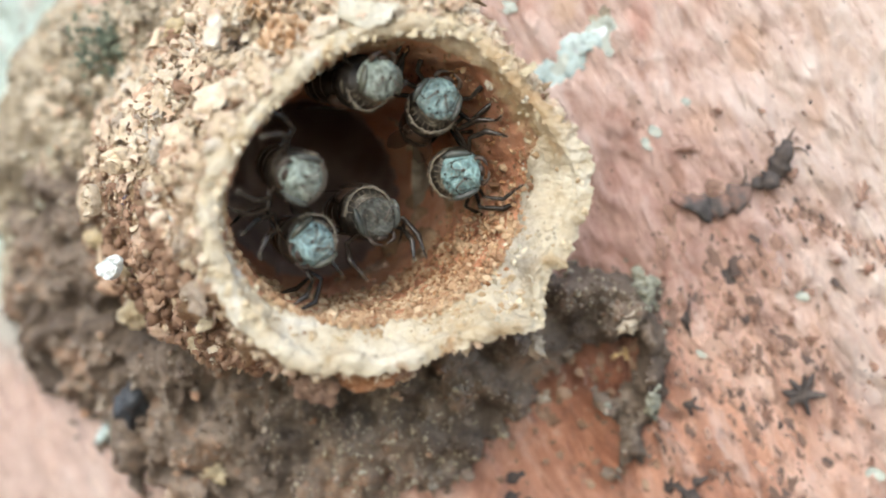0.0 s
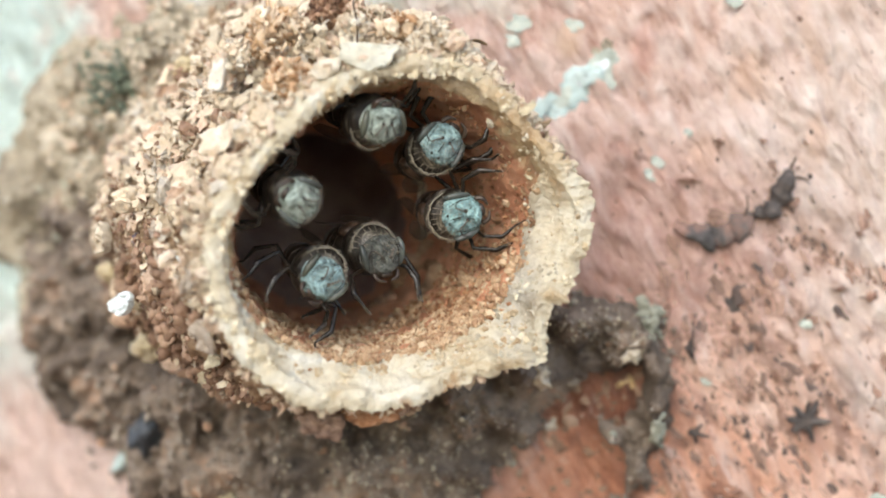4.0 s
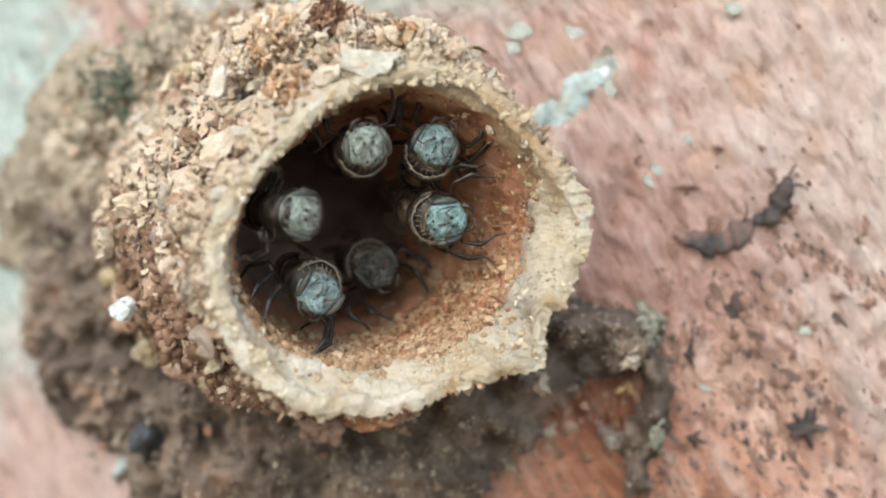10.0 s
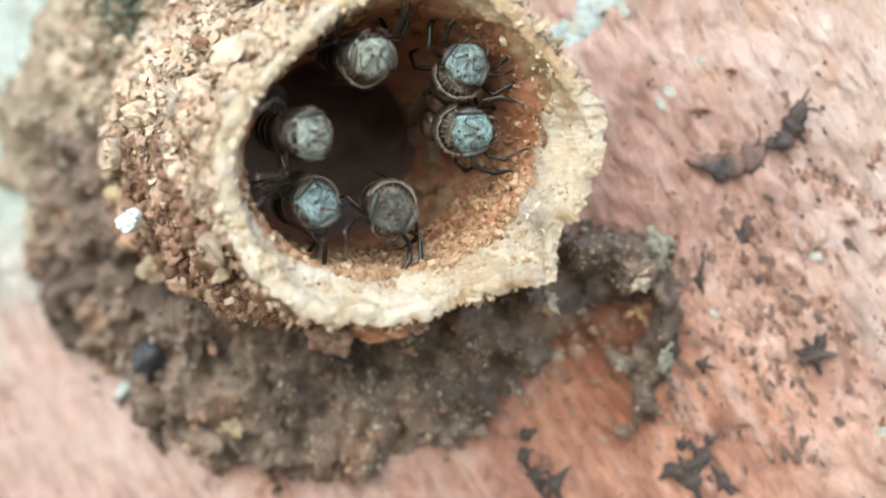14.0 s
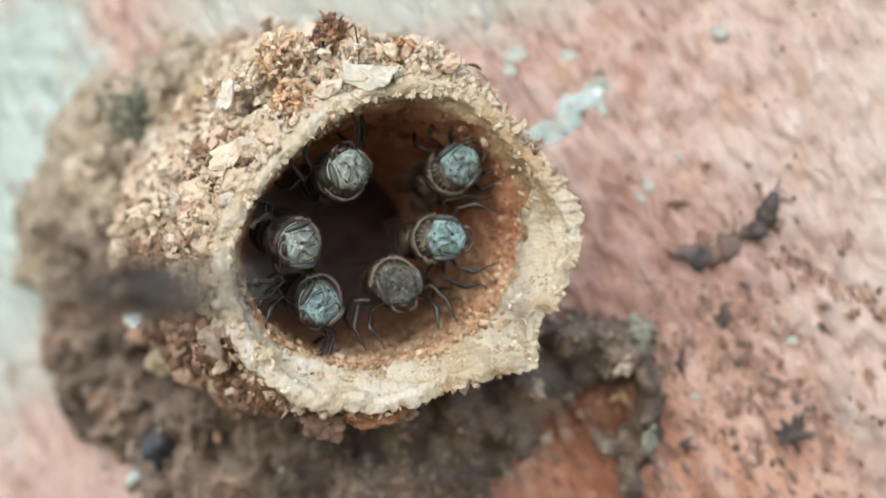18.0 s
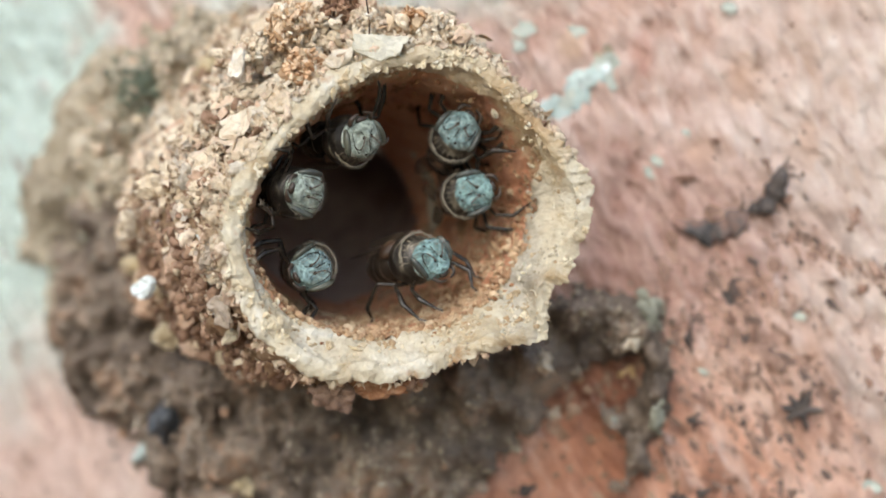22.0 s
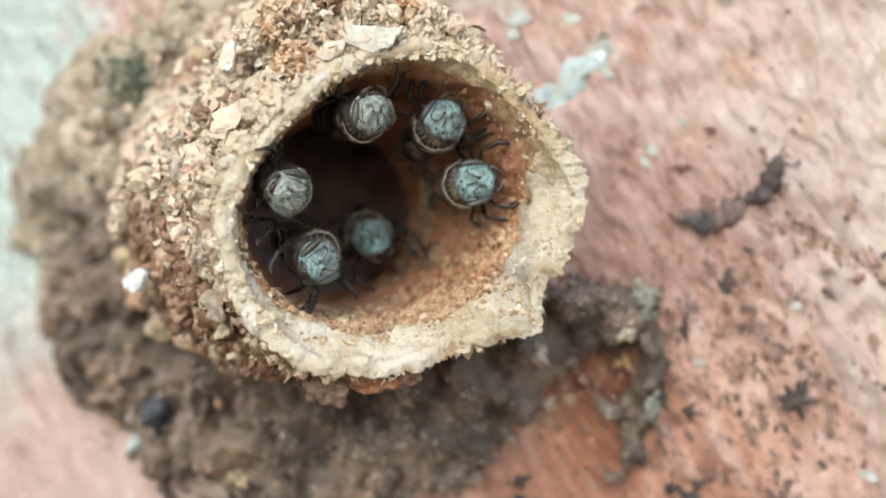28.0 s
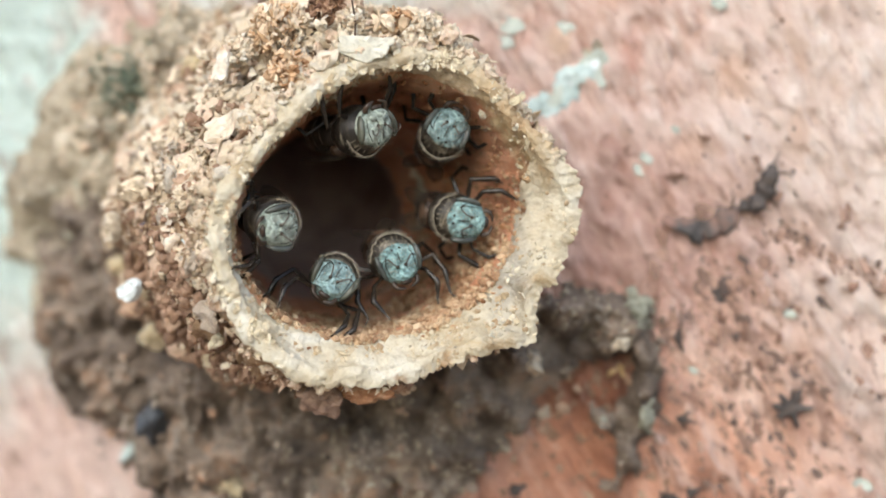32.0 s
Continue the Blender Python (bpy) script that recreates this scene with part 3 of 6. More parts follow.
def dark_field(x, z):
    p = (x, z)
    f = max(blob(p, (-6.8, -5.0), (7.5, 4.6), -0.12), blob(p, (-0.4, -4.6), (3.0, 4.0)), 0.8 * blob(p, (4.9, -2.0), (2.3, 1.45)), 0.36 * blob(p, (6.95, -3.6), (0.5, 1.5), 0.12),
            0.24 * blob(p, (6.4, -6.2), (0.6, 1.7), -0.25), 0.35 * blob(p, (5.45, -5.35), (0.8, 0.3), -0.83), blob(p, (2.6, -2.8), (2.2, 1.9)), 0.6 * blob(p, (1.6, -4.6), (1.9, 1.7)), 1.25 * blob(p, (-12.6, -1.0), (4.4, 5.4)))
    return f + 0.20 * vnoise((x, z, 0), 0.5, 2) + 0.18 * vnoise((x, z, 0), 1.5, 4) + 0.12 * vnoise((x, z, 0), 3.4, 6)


def crust_y(field, x, z, high):
    f = max(field(x, z), -0.12)
    h = high * (1 - math.exp(-max(f + 0.02, 0) * 4.0))
    h *= 1 + 0.95 * vnoise((x, z, 0), 0.6, 21) + 0.45 * vnoise((x, z, 0), 1.7, 22) + 0.25 * vnoise((x, z, 0), 3.5, 24)
    return wall_y(x) - relief(x, z) + (0.35 if f < -0.01 else 0.0) - h - 0.10 * vnoise((x, z, 0), 3.6, 23) * (f > 0)


def build_crust(name, label, field, high, box, step, mat):
    x0, x1, z0, z1 = box
    xs, zs = np.arange(x0, x1, step), np.arange(z0, z1, step)
    ids, verts, faces = {}, [], []
    for j, z in enumerate(zs):
        for i, x in enumerate(xs):
            if field(x, z) > -0.06:
                ids[i, j] = len(verts)
                verts.append((x, crust_y(field, x, z, high), z))
    for (i, j) in ids:
        q = [(i, j), (i + 1, j), (i + 1, j + 1), (i, j + 1)]
        if all(k in ids for k in q) and math.hypot(xs[i] - HOLE[0], zs[j] - HOLE[1]) > HOLE_R:
            faces.append(tuple(ids[k] for k in q))
    root = thing(name, label, "resin crust")
    part("crust", (verts, faces), mat, root)
    return root


def strew(field, high, box, count, rng, sizes, keep=0.02):
    """Seats for crumbs on a crust."""
    out = []
    while len(out) < count:
        x, z = rng.uniform(box[0], box[1]), rng.uniform(box[2], box[3])
        if field(x, z) > keep and math.hypot(x - HOLE[0], z - HOLE[1]) > HOLE_R + 0.3:
            s = rng.uniform(*sizes) * (0.6 + 0.8 * rng.random() ** 3)
            out.append(((x, crust_y(field, x, z, high) - 0.25 * s, z), s))
    return out


def join_fast(pieces):
    verts, faces, n = [], [], 0
    for v, f in pieces:
        verts.extend(v)
        faces.extend([tuple(i + n for i in q) for q in f])
        n += len(v)
    return verts, faces


def scatter(name, protos, poses, mat, parent, smooth=False):
    """Many small pieces, taken in turn from a few prototypes, as one mesh; poses are 4x4 in millimetres."""
    verts, tris, n = [], [], 0
    shapes = [(np.array(v, dtype=float), np.array(f, dtype=np.int32)) for v, f in protos]
    for i, m in enumerate(poses):
        v, f = shapes[(i * 7919) % len(shapes)]
        a = np.array(m)
        verts.append(v @ a[:3, :3].T + a[:3, 3])
        tris.append(f + n)
        n += len(v)
    verts, tris = np.concatenate(verts) * MM, np.concatenate(tris)
    me = bpy.data.meshes.new(name)
    me.vertices.add(len(verts))
    me.vertices.foreach_set("co", verts.ravel())
    me.loops.add(tris.size)
    me.loops.foreach_set("vertex_index", tris.ravel())
    me.polygons.add(len(tris))
    me.polygons.foreach_set("loop_start", np.arange(0, tris.size, 3, dtype=np.int32))
    me.polygons.foreach_set("use_smooth", np.full(len(tris), smooth))
    me.materials.append(mat)
    me.update(calc_edges=True)
    me.validate()
    ob = new(name, me)
    ob.parent = parent
    ob["kind"] = "stuff"
    return ob


def crumple(rng, rough=0.5):
    """A torn, crumpled crumb of about unit radius, eighty triangles."""
    v, f = lump(rng, 0.0)
    o = rng.uniform(0, 90)
    return [tuple(Vector(p) * max(0.3, 1 + rough * (1.3 * vnoise(p, 1.1, o) + 1.1 * vnoise(p, 2.6, o + 5)) + rng.uniform(-0.12, 0.12))) for p in v], f


def crumb(rng):
    """A crumbly clot of about unit radius, many small lumps grown together."""
    v, f = subdivide(*lump(rng, 0.0))
    o, sx, sy = rng.uniform(0, 90), rng.uniform(0.65, 1.3), rng.uniform(0.65, 1.3)
    out = []
    for p in v:
        k = 1 + 0.75 * vnoise(p, 1.0, o) + 0.55 * vnoise(p, 2.3, o + 5) - 0.5 * abs(vnoise(p, 3.4, o + 9)) + 0.25 * vnoise(p, 6.5, o + 7)
        out.append((p[0] * k * sx, p[1] * k * sy, p[2] * k))
    return out, f


def curl(rng, n=10):
    """A thin curled flake with a torn outline, about unit radius."""
    o, bend, tip = rng.uniform(0, 90), rng.uniform(-0.8, 0.8), rng.uniform(-0.5, 0.5)
    edge = [1 + rng.uniform(-0.55, 0.35) for _ in range(n)]
    def sheet(lift):
        out = []
        for r in (1.0, 0.55):
            for i in range(n):
                a = 2 * math.pi * i / n
                k = r * (edge[i] if r == 1 else 1)
                x, y = k * math.cos(a), 0.62 * k * math.sin(a)
                out.append((x, y, lift * (0.5 if r == 1 else 1) + bend * x * x + tip * x * y * 2 + 0.22 * vnoise((x, y, 0), 2.2, o)))
        out.append((0, 0, lift + 0.22 * vnoise((0, 0, 0), 2.2, o)))
        return out
    top, low = sheet(0.045), sheet(-0.045)
    m, faces = len(top), []
    for i in range(n):
        j = (i + 1) % n
        faces += [(i, j, n + j), (i, n + j, n + i), (n + i, n + j, 2 * n)]
        faces += [(m + j, m + i, m + n + j), (m + n + j, m + i, m + n + i), (m + n + j, m + n + i, m + 2 * n)]
        faces += [(j, i, m + j), (m + j, i, m + i)]
    return top + low, faces


def grain_poses(seats, rng, flat=(0.6, 1.0)):
    return [at(p, (s * rng.uniform(0.75, 1.3), s * rng.uniform(0.75, 1.3), s * rng.uniform(*flat)), rng) for p, s in seats]


_rng = random.Random(77)
CRUMPLES = [crumple(_rng) for _ in range(48)]
CURLS = [curl(_rng) for _ in range(48)]
CRUMBS = [crumb(_rng) for _ in range(40)]
CHIPS = [chunk(_rng, 0.5) for _ in range(60)]
SHREDS = [curl(_rng, 7) for _ in range(48)]
PLATES = [curl(_rng, 17) for _ in range(60)]


def loose(name, parent, seats, mat, rng, kinds, label="", smooth=False):
    """Crumbs as objects of their own on a few shared meshes."""
    datas = [mesh_data(name, *kinds(rng), mat, smooth) for _ in range(14)]
    for p, s in seats:
        ob = new(name, rng.choice(datas))
        m = at(p, (s * rng.uniform(0.75, 1.3), s * rng.uniform(0.75, 1.3), s * rng.uniform(0.6, 1.0)), rng)
        m.translation *= MM
        ob.parent = parent
        ob.matrix_basis = m
        if label:
            ob["label"] = label


# ---- the entrance tube ----
CEN = (-0.4, 1.35)


def ring_y(x, z):
    return -8.40 + 0.336 * x + 0.027 * z


OUT_SHAPE = (5.006, -0.114, -0.11, 0.063, 0.256, 0.076, -0.168, 0.068, -0.053, -0.036, 0.072, 0.074, 0.113, 0.037, 0.065)
IN_SHAPE = (4.072, -0.286, 0.25, 0.134, 0.276, -0.042, -0.087, 0.029, 0.037, -0.013, 0.032)


def waves(shape, a):
    return shape[0] + sum(shape[2 * k - 1] * math.cos(k * a) + shape[2 * k] * math.sin(k * a) for k in range(1, len(shape) // 2 + 1))


def near_angle(a, c, wide):
    d = (a - c + math.pi) % (2 * math.pi) - math.pi
    return math.exp(-(d / wide) ** 2)


def rim_r(a):
    """Radius of the lip's outer edge, with a torn corner at the lower right."""
    return waves(OUT_SHAPE, a) + 0.30 * near_angle(a, -0.75, 0.07) - 0.32 * near_angle(a, -0.51, 0.07) - 0.14 * near_angle(a, -1.02, 0.09) - 0.42 * near_angle(a, -1.86, 0.19)


def mouth_r(a):
    return waves(IN_SHAPE, a)


def outer(a, s):
    """A point of the outer face: a round the tube, s from the mouth (0) to the wall (1)."""
    r = rim_r(a) * (1 + s ** 0.7 * (0.20 + 0.36 * -math.cos(a) + 0.22 * math.sin(a)))
    x = CEN[0] - 4.4 * s ** 1.1 + r * math.cos(a)
    z = CEN[1] + 0.6 * s + r * math.sin(a)
    y = ring_y(CEN[0] + rim_r(a) * math.cos(a), CEN[1] + rim_r(a) * math.sin(a)) * (1 - s) + s * (wall_y(x) - 0.3)
    return Vector((x, y, z))


def inner(a, s):
    """The inner face: from the lip's crest down the dished lip, then narrowing to the hole in the wall."""
    f = min(s / 0.12, 1.0)
    wide = rim_r(a) - mouth_r(a)
    crest = min(0.45, 0.7 * wide)
    r = rim_r(a) - crest - (wide - crest) * f * f * (3 - 2 * f)
    r = r * (1 - s ** 1.35) + 2.95 * s ** 1.35
    x = CEN[0] + (HOLE[0] - CEN[0]) * s ** 1.05 + r * math.cos(a)
    z = CEN[1] + (HOLE[1] - CEN[1]) * s + r * math.sin(a)
    x0, z0 = CEN[0] + (rim_r(a) - crest) * math.cos(a), CEN[1] + (rim_r(a) - crest) * math.sin(a)
    return Vector((x, ring_y(x0, z0) * (1 - s) + 0.4 * s, z))


def lip_depth(a):
    """How far the cream lip runs inwards: deep where it is dished, a thin edge elsewhere."""
    f = max(0.0, min(1.0, (rim_r(a) - mouth_r(a) - 0.7) / 0.6))
    return 0.045 + 0.125 * f


def loft(rows):
    n = len(rows[0])
    verts = [tuple(p) for r in rows for p in r]
    faces = []
    for i in range(len(rows) - 1):
        for j in range(n):
            a, b = i * n + j, i * n + (j + 1) % n
            faces.append((a, b, b + n, a + n))
    return verts, faces


def outward(a, s):
    d = outer(a + 0.02, s) - outer(a - 0.02, s)
    e = outer(a, min(s + 0.02, 1)) - outer(a, max(s - 0.02, 0))
    return d.cross(e).normalized()


def swell(p, s):
    """Height of the tube's crust over its even form."""
    return min(1, s / 0.12) * (0.62 * vnoise(p, 0.8, 31) + 0.42 * vnoise(p, 1.9, 32)) + 0.12 * vnoise(p, 4.5, 33) - 0.08


def build_tube():
    rng = random.Random(5)
    root = thing("nest_entrance_tube", "flared crumbly bee nest entrance of sand and cream wax", "nest tube")
    seg = 240
    ang = [2 * math.pi * j / seg for j in range(seg)]
    if outward(0.0, 0.3).x < 0:
        flip = -1
    else:
        flip = 1
    rows = []
    for i in range(58):
        s = 0.02 + 0.98 * i / 57
        row = []
        for a in ang:
            p = outer(a, s)
            row.append(p + outward(a, s) * flip * swell(p, s))
        rows.append(row)
    part("outer_wall", loft(rows), sand_bed, root, "crust of sand and resin")
    # lip: dished and crumbly, its outer edge scalloped
    count = 960
    fine = [2 * math.pi * j / count for j in range(count)]
    rows = []
    for i in range(57):
        b = i / 56
        row = []
        for a in fine:
            q = (6 * math.cos(a), 6 * math.sin(a), 0)
            if b < 0.2:
                o = outer(a, 0.05 * (1 - b / 0.2))
            elif b < 0.45:
                o = outer(a, 0).lerp(inner(a, 0), (b - 0.2) / 0.25)
            else:
                o = inner(a, lip_depth(a) * (b - 0.45) / 0.55)
            d = Vector((math.cos(a), 0, math.sin(a)))
            edge = math.exp(-((b - 0.19) / 0.07) ** 2)
            crest = math.exp(-((b - 0.32) / 0.12) ** 2)
            lobes = 0.30 * max(0, vnoise(q, 1.5, 42)) + 0.22 * abs(vnoise(q, 2.6, 43)) + 0.10 * vnoise(q, 5.0, 45)
            p = o + d * edge * lobes * (1.0 if math.sin(a - 0.6) < 0.2 else 0.55)
            p.y -= (0.12 + 0.16 * vnoise(q, 0.8, 44) + 0.10 * vnoise(q, 2.4, 46)) * crest
            for k, size in ((1.2, 0.13), (3.0, 0.045), (7.0, 0.03), (14.0, 0.019)):
                p += Vector((vnoise(p, k, 51), vnoise(p, k, 52), vnoise(p, k, 53))) * size
            row.append(p)
        rows.append(row)
    part("lip", loft(rows), wax, root, "cream waxy lip with a toothed edge")
    # lining, running on as a tunnel into the wall
    rows = []
    for i in range(46):
        s = 0.02 + 0.98 * i / 45
        row = []
        for a in ang:
            p = inner(a, s)
            d = Vector((math.cos(a), 0, math.sin(a)))
            k = 0.20 * vnoise(p, 0.9, 61) + 0.15 * vnoise(p, 2.2, 62) + 0.11 * vnoise(p, 5.0, 63) + (0.3 if s < lip_depth(a) else 0.04)
            row.append(p + d * k)
        rows.append(row)
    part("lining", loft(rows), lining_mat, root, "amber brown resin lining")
    # the tunnel goes on into the wall, its colour greyed to carry lens haze
    rows = [rows[-1]]
    for i in range(1, 22):
        f = 1.3 * i / 21
        c = Vector((HOLE[0] - 2.5 * f, 0.4 + 9 * f ** 0.75, HOLE[1] + 13 * f ** 1.5))
        tilt = math.atan2(19.5 * f ** 0.5, 6.75 * f ** -0.25)
        rows.append([c + Vector((math.cos(a), -math.sin(a) * math.sin(tilt), math.sin(a) * math.cos(tilt))) * (2.95 + 0.12 * vnoise((math.cos(a) * 3, f * 9, math.sin(a) * 3), 1.2, 64)) for a in ang])
    v, f = loft(rows)
    base = len(v) - seg
    f.append(tuple(base + j for j in range(seg)))
    part("tunnel", (v, f), make_crumbs("hazed_tunnel_resin", [(0.2, (0.30, 0.205, 0.17)), (0.5, (0.46, 0.345, 0.295)), (0.85, (0.56, 0.45, 0.40))], 600, 0.6, 0.0004, None), root, "tunnel resin, greyed in colour for a veil of haze")
    # crumbs and flakes on the outer face, the finest most
    fine_bits, seats, flat, red, near = [], [], [], [], []
    for k in range(25000):
        a = rng.uniform(0.12 * math.pi, 1.72 * math.pi)
        s = rng.uniform(0.02, 0.95) ** 1.25
        if s < 0.3 and math.sin(a) < -0.45 and rng.random() < 0.9:
            continue
        p, nrm = outer(a, s), outward(a, s) * flip
        p = p + nrm * (swell(p, s) + 0.2 * rng.random())
        # brown crumbs underneath; up the left flank their colour also carries its shade
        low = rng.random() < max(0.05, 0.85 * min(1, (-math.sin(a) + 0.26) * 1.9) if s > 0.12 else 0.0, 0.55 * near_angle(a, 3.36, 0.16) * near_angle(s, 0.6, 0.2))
        kind = rng.random()
        if k % 45 == 0 and len(near) < 295:
            near.append((tuple(p), rng.uniform(0.09, 0.2) + 0.12 * rng.random() ** 4))
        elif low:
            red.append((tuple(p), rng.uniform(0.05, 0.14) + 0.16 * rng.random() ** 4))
        elif kind < 0.38:
            fine_bits.append((tuple(p), rng.uniform(0.02, 0.055)))
        elif kind < 0.47:
            seats.append((tuple(p), rng.uniform(0.07, 0.16) + 0.2 * rng.random() ** 4))
        else:
            flat.append((tuple(p), rng.uniform(0.07, 0.19) + 0.2 * rng.random() ** 4))
    scatter("fine_crust", [chunk(rng, 0.6) for _ in range(40)], grain_poses(fine_bits, rng), fine_sand, root)
    scatter("grain_crust", CRUMBS, grain_poses(seats, rng), sand_grains, root, True)
    scatter("flake_crust", SHREDS, grain_poses(flat, rng, (0.8, 1.2)), sand_grains, root)
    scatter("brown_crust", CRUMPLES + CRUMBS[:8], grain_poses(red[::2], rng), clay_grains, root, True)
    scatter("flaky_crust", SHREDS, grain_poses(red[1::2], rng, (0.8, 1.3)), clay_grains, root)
    plates = []
    for k in range(1500):
        a, s = rng.uniform(0.2 * math.pi, 0.99 * math.pi), rng.uniform(0.04, 0.85)
        n = outward(a, s) * flip
        p = outer(a, s)
        p = p + n * (swell(p, s) + rng.uniform(0.05, 0.28))
        n = (n + Vector((rng.gauss(0, 0.5), rng.gauss(-0.4, 0.5), rng.gauss(0.1, 0.5)))).normalized()
        z = rng.uniform(0.12, 0.24) + 0.22 * rng.random() ** 3
        plates.append(Matrix.Translation(p) @ n.to_track_quat("Z", "Y").to_matrix().to_4x4() @ pose(0, 0, 0, 0, 0, rng.uniform(0, 360)) @ Matrix.Diagonal((z * 1.15, z * rng.uniform(0.8, 1.5), z * 0.9, 1)))
    scatter("plate_crust", PLATES, plates, sand_grains, root)
    loose("grain", root, near, sand_piece, rng, lambda r: crumb(r) if r.random() < 0.3 else curl(r, 17), smooth=True)
    # wax crumbs sunk into the lip, brown crumbs on the lining behind it
    seats, brown = [], []
    for k in range(11000):
        a = rng.uniform(0, 2 * math.pi)
        if rng.random() < 0.045:
            p = outer(a, rng.uniform(0, 0.03)).lerp(inner(a, 0), rng.random() ** 0.7)
            seats.append((tuple(p), rng.uniform(0.03, 0.10)))
        else:
            if rng.random() < 0.6:
                a = rng.gauss(-1.3, 1.1)
            if math.cos(a) > 0.1 and math.sin(a) > -0.55 and rng.random() < 0.72:
                continue
            u = 0.03 + rng.random() ** 1.1 * 0.6
            p = inner(a, u) + Vector((math.cos(a), 0, math.sin(a))) * 0.05
            if u < 0.16 and rng.random() < 0.5:
                continue
            (seats if rng.random() > (u - 0.03) * 4.5 - 0.1 else brown).append((tuple(p), rng.uniform(0.025, 0.085) + 0.06 * rng.random() ** 4))
    grit = []
    for k in range(220):
        a = rng.uniform(0, 2 * math.pi) if k % 2 else rng.gauss(-0.9, 0.9)
        p = outer(a, 0).lerp(inner(a, 0), rng.random()) if k % 3 == 0 else inner(a, 0.13 * rng.random())
        grit.append((tuple(p + Vector((math.cos(a), 0, math.sin(a))) * 0.06), rng.uniform(0.03, 0.08) + 0.12 * rng.random() ** 4))
    for k in range(420):
        a = rng.uniform(0.9, 4.1)
        p = outer(a, 0.03 * rng.random()).lerp(inner(a, 0), rng.random())
        grit.append((tuple(p + Vector((rng.gauss(0, 0.05), -0.05, rng.gauss(0, 0.05)))), rng.uniform(0.05, 0.12) + 0.12 * rng.random() ** 4))
    scatter("lip_grit", CRUMBS + PLATES[:40], grain_poses(grit, rng, (0.3, 0.7)), cream_grit, root)
    scatter("wax_litter", CRUMPLES + CURLS, grain_poses(seats, rng), wax_grains, root)
    scatter("brown_litter", CHIPS + SHREDS[:24], grain_poses(brown, rng), amber_grains, root)
    floor = []
    while len(floor) < 3000:
        a = rng.gauss(-1.35, 0.75)
        u = 0.10 + 0.55 * rng.random() ** 1.4
        if rng.random() > 1.25 - 1.6 * u:
            continue
        p = inner(a, u) - Vector((math.cos(a), 0, math.sin(a))) * 0.03
        floor.append((tuple(p), rng.uniform(0.035, 0.085) + 0.09 * rng.random() ** 4))
    scatter("floor_litter", CHIPS + SHREDS + PLATES[:16], grain_poses(floor, rng), tan_grains, root)
    soil = []
    for k in range(90):
        a = rng.gauss(-0.42, 0.2) if k % 3 else rng.gauss(-0.9, 0.5)
        p = inner(a, abs(rng.gauss(0.035, 0.025))) + Vector((math.cos(a), 0, math.sin(a))) * 0.04
        soil.append((tuple(p), rng.uniform(0.03, 0.08)))
    scatter("dark_litter", CRUMPLES, grain_poses(soil, rng), olive_grains, root)
    return root, flip


def flake(rng, rx, rz, thick, points=11, jag=0.22, square=0.0):
    """A flat, irregular chip with an uneven face, lying in its own xy plane."""
    n, o = 3 * points, rng.uniform(0, 90)
    knots = [1 + rng.uniform(-jag, jag) for _ in range(points)]
    ring = []
    for i in range(n):
        a, (k, f) = 2 * math.pi * i / n, divmod(i, 3)
        w = knots[k] + (knots[(k + 1) % points] - knots[k]) * f / 3 + rng.uniform(-0.04, 0.04)
        w /= max(abs(math.cos(a)), abs(math.sin(a))) ** square
        ring.append((rx * w * math.cos(a), rz * w * math.sin(a)))
    grain = 1.1 / max(rx, rz)
    rows = [[(x * 0.96, y * 0.96, -0.5 * thick) for x, y in ring], [(x, y, -0.1 * thick) for x, y in ring]]
    for k in (0.97, 0.85, 0.65, 0.42, 0.2):
        rows.append([(x * k, y * k, thick * (0.42 + 0.3 * (1 - k) + 0.75 * vnoise((x * k, y * k, 0), 1.6 * grain, o) + 0.45 * vnoise((x * k, y * k, 0), 4.5 * grain, o + 3))) for x, y in ring])
    verts = [p for row in rows for p in row] + [(0, 0, thick * (0.7 + 0.75 * vnoise((0, 0, 0), 1.6 * grain, o))), (0, 0, -0.5 * thick)]
    last, faces = len(rows) - 1, []
    for i in range(n):
        j = (i + 1) % n
        faces += [(r * n + i, r * n + j, r * n + n + j, r * n + n + i) for r in range(last)]
        faces += [(last * n + i, last * n + j, len(verts) - 2), (j, i, len(verts) - 1)]
    return verts, faces


def on_tube(root, name, label, p, normal, roll, size, mat, seed, points=11, jag=0.22, square=0.0):
    m = Matrix.Translation(p) @ Vector(normal).to_track_quat("Z", "Y").to_matrix().to_4x4() @ pose(0, 0, 0, 0, 0, roll)
    v, f = flake(random.Random(seed), *size, points, jag, square)
    v = [(x * (1 + 0.14 * vnoise((x, y, 0), 3, seed)), y * (1 + 0.14 * vnoise((x, y, 0), 3, seed + 9)), z + size[2] * (0.5 * vnoise((x, y, 0), 2.2, seed) + 0.35 * vnoise((x, y, 0), 6, seed)) + 0.2 * x * x / size[0]) for x, y, z in v]
    return part(name, moved((v, f), m), mat, root, label, False)


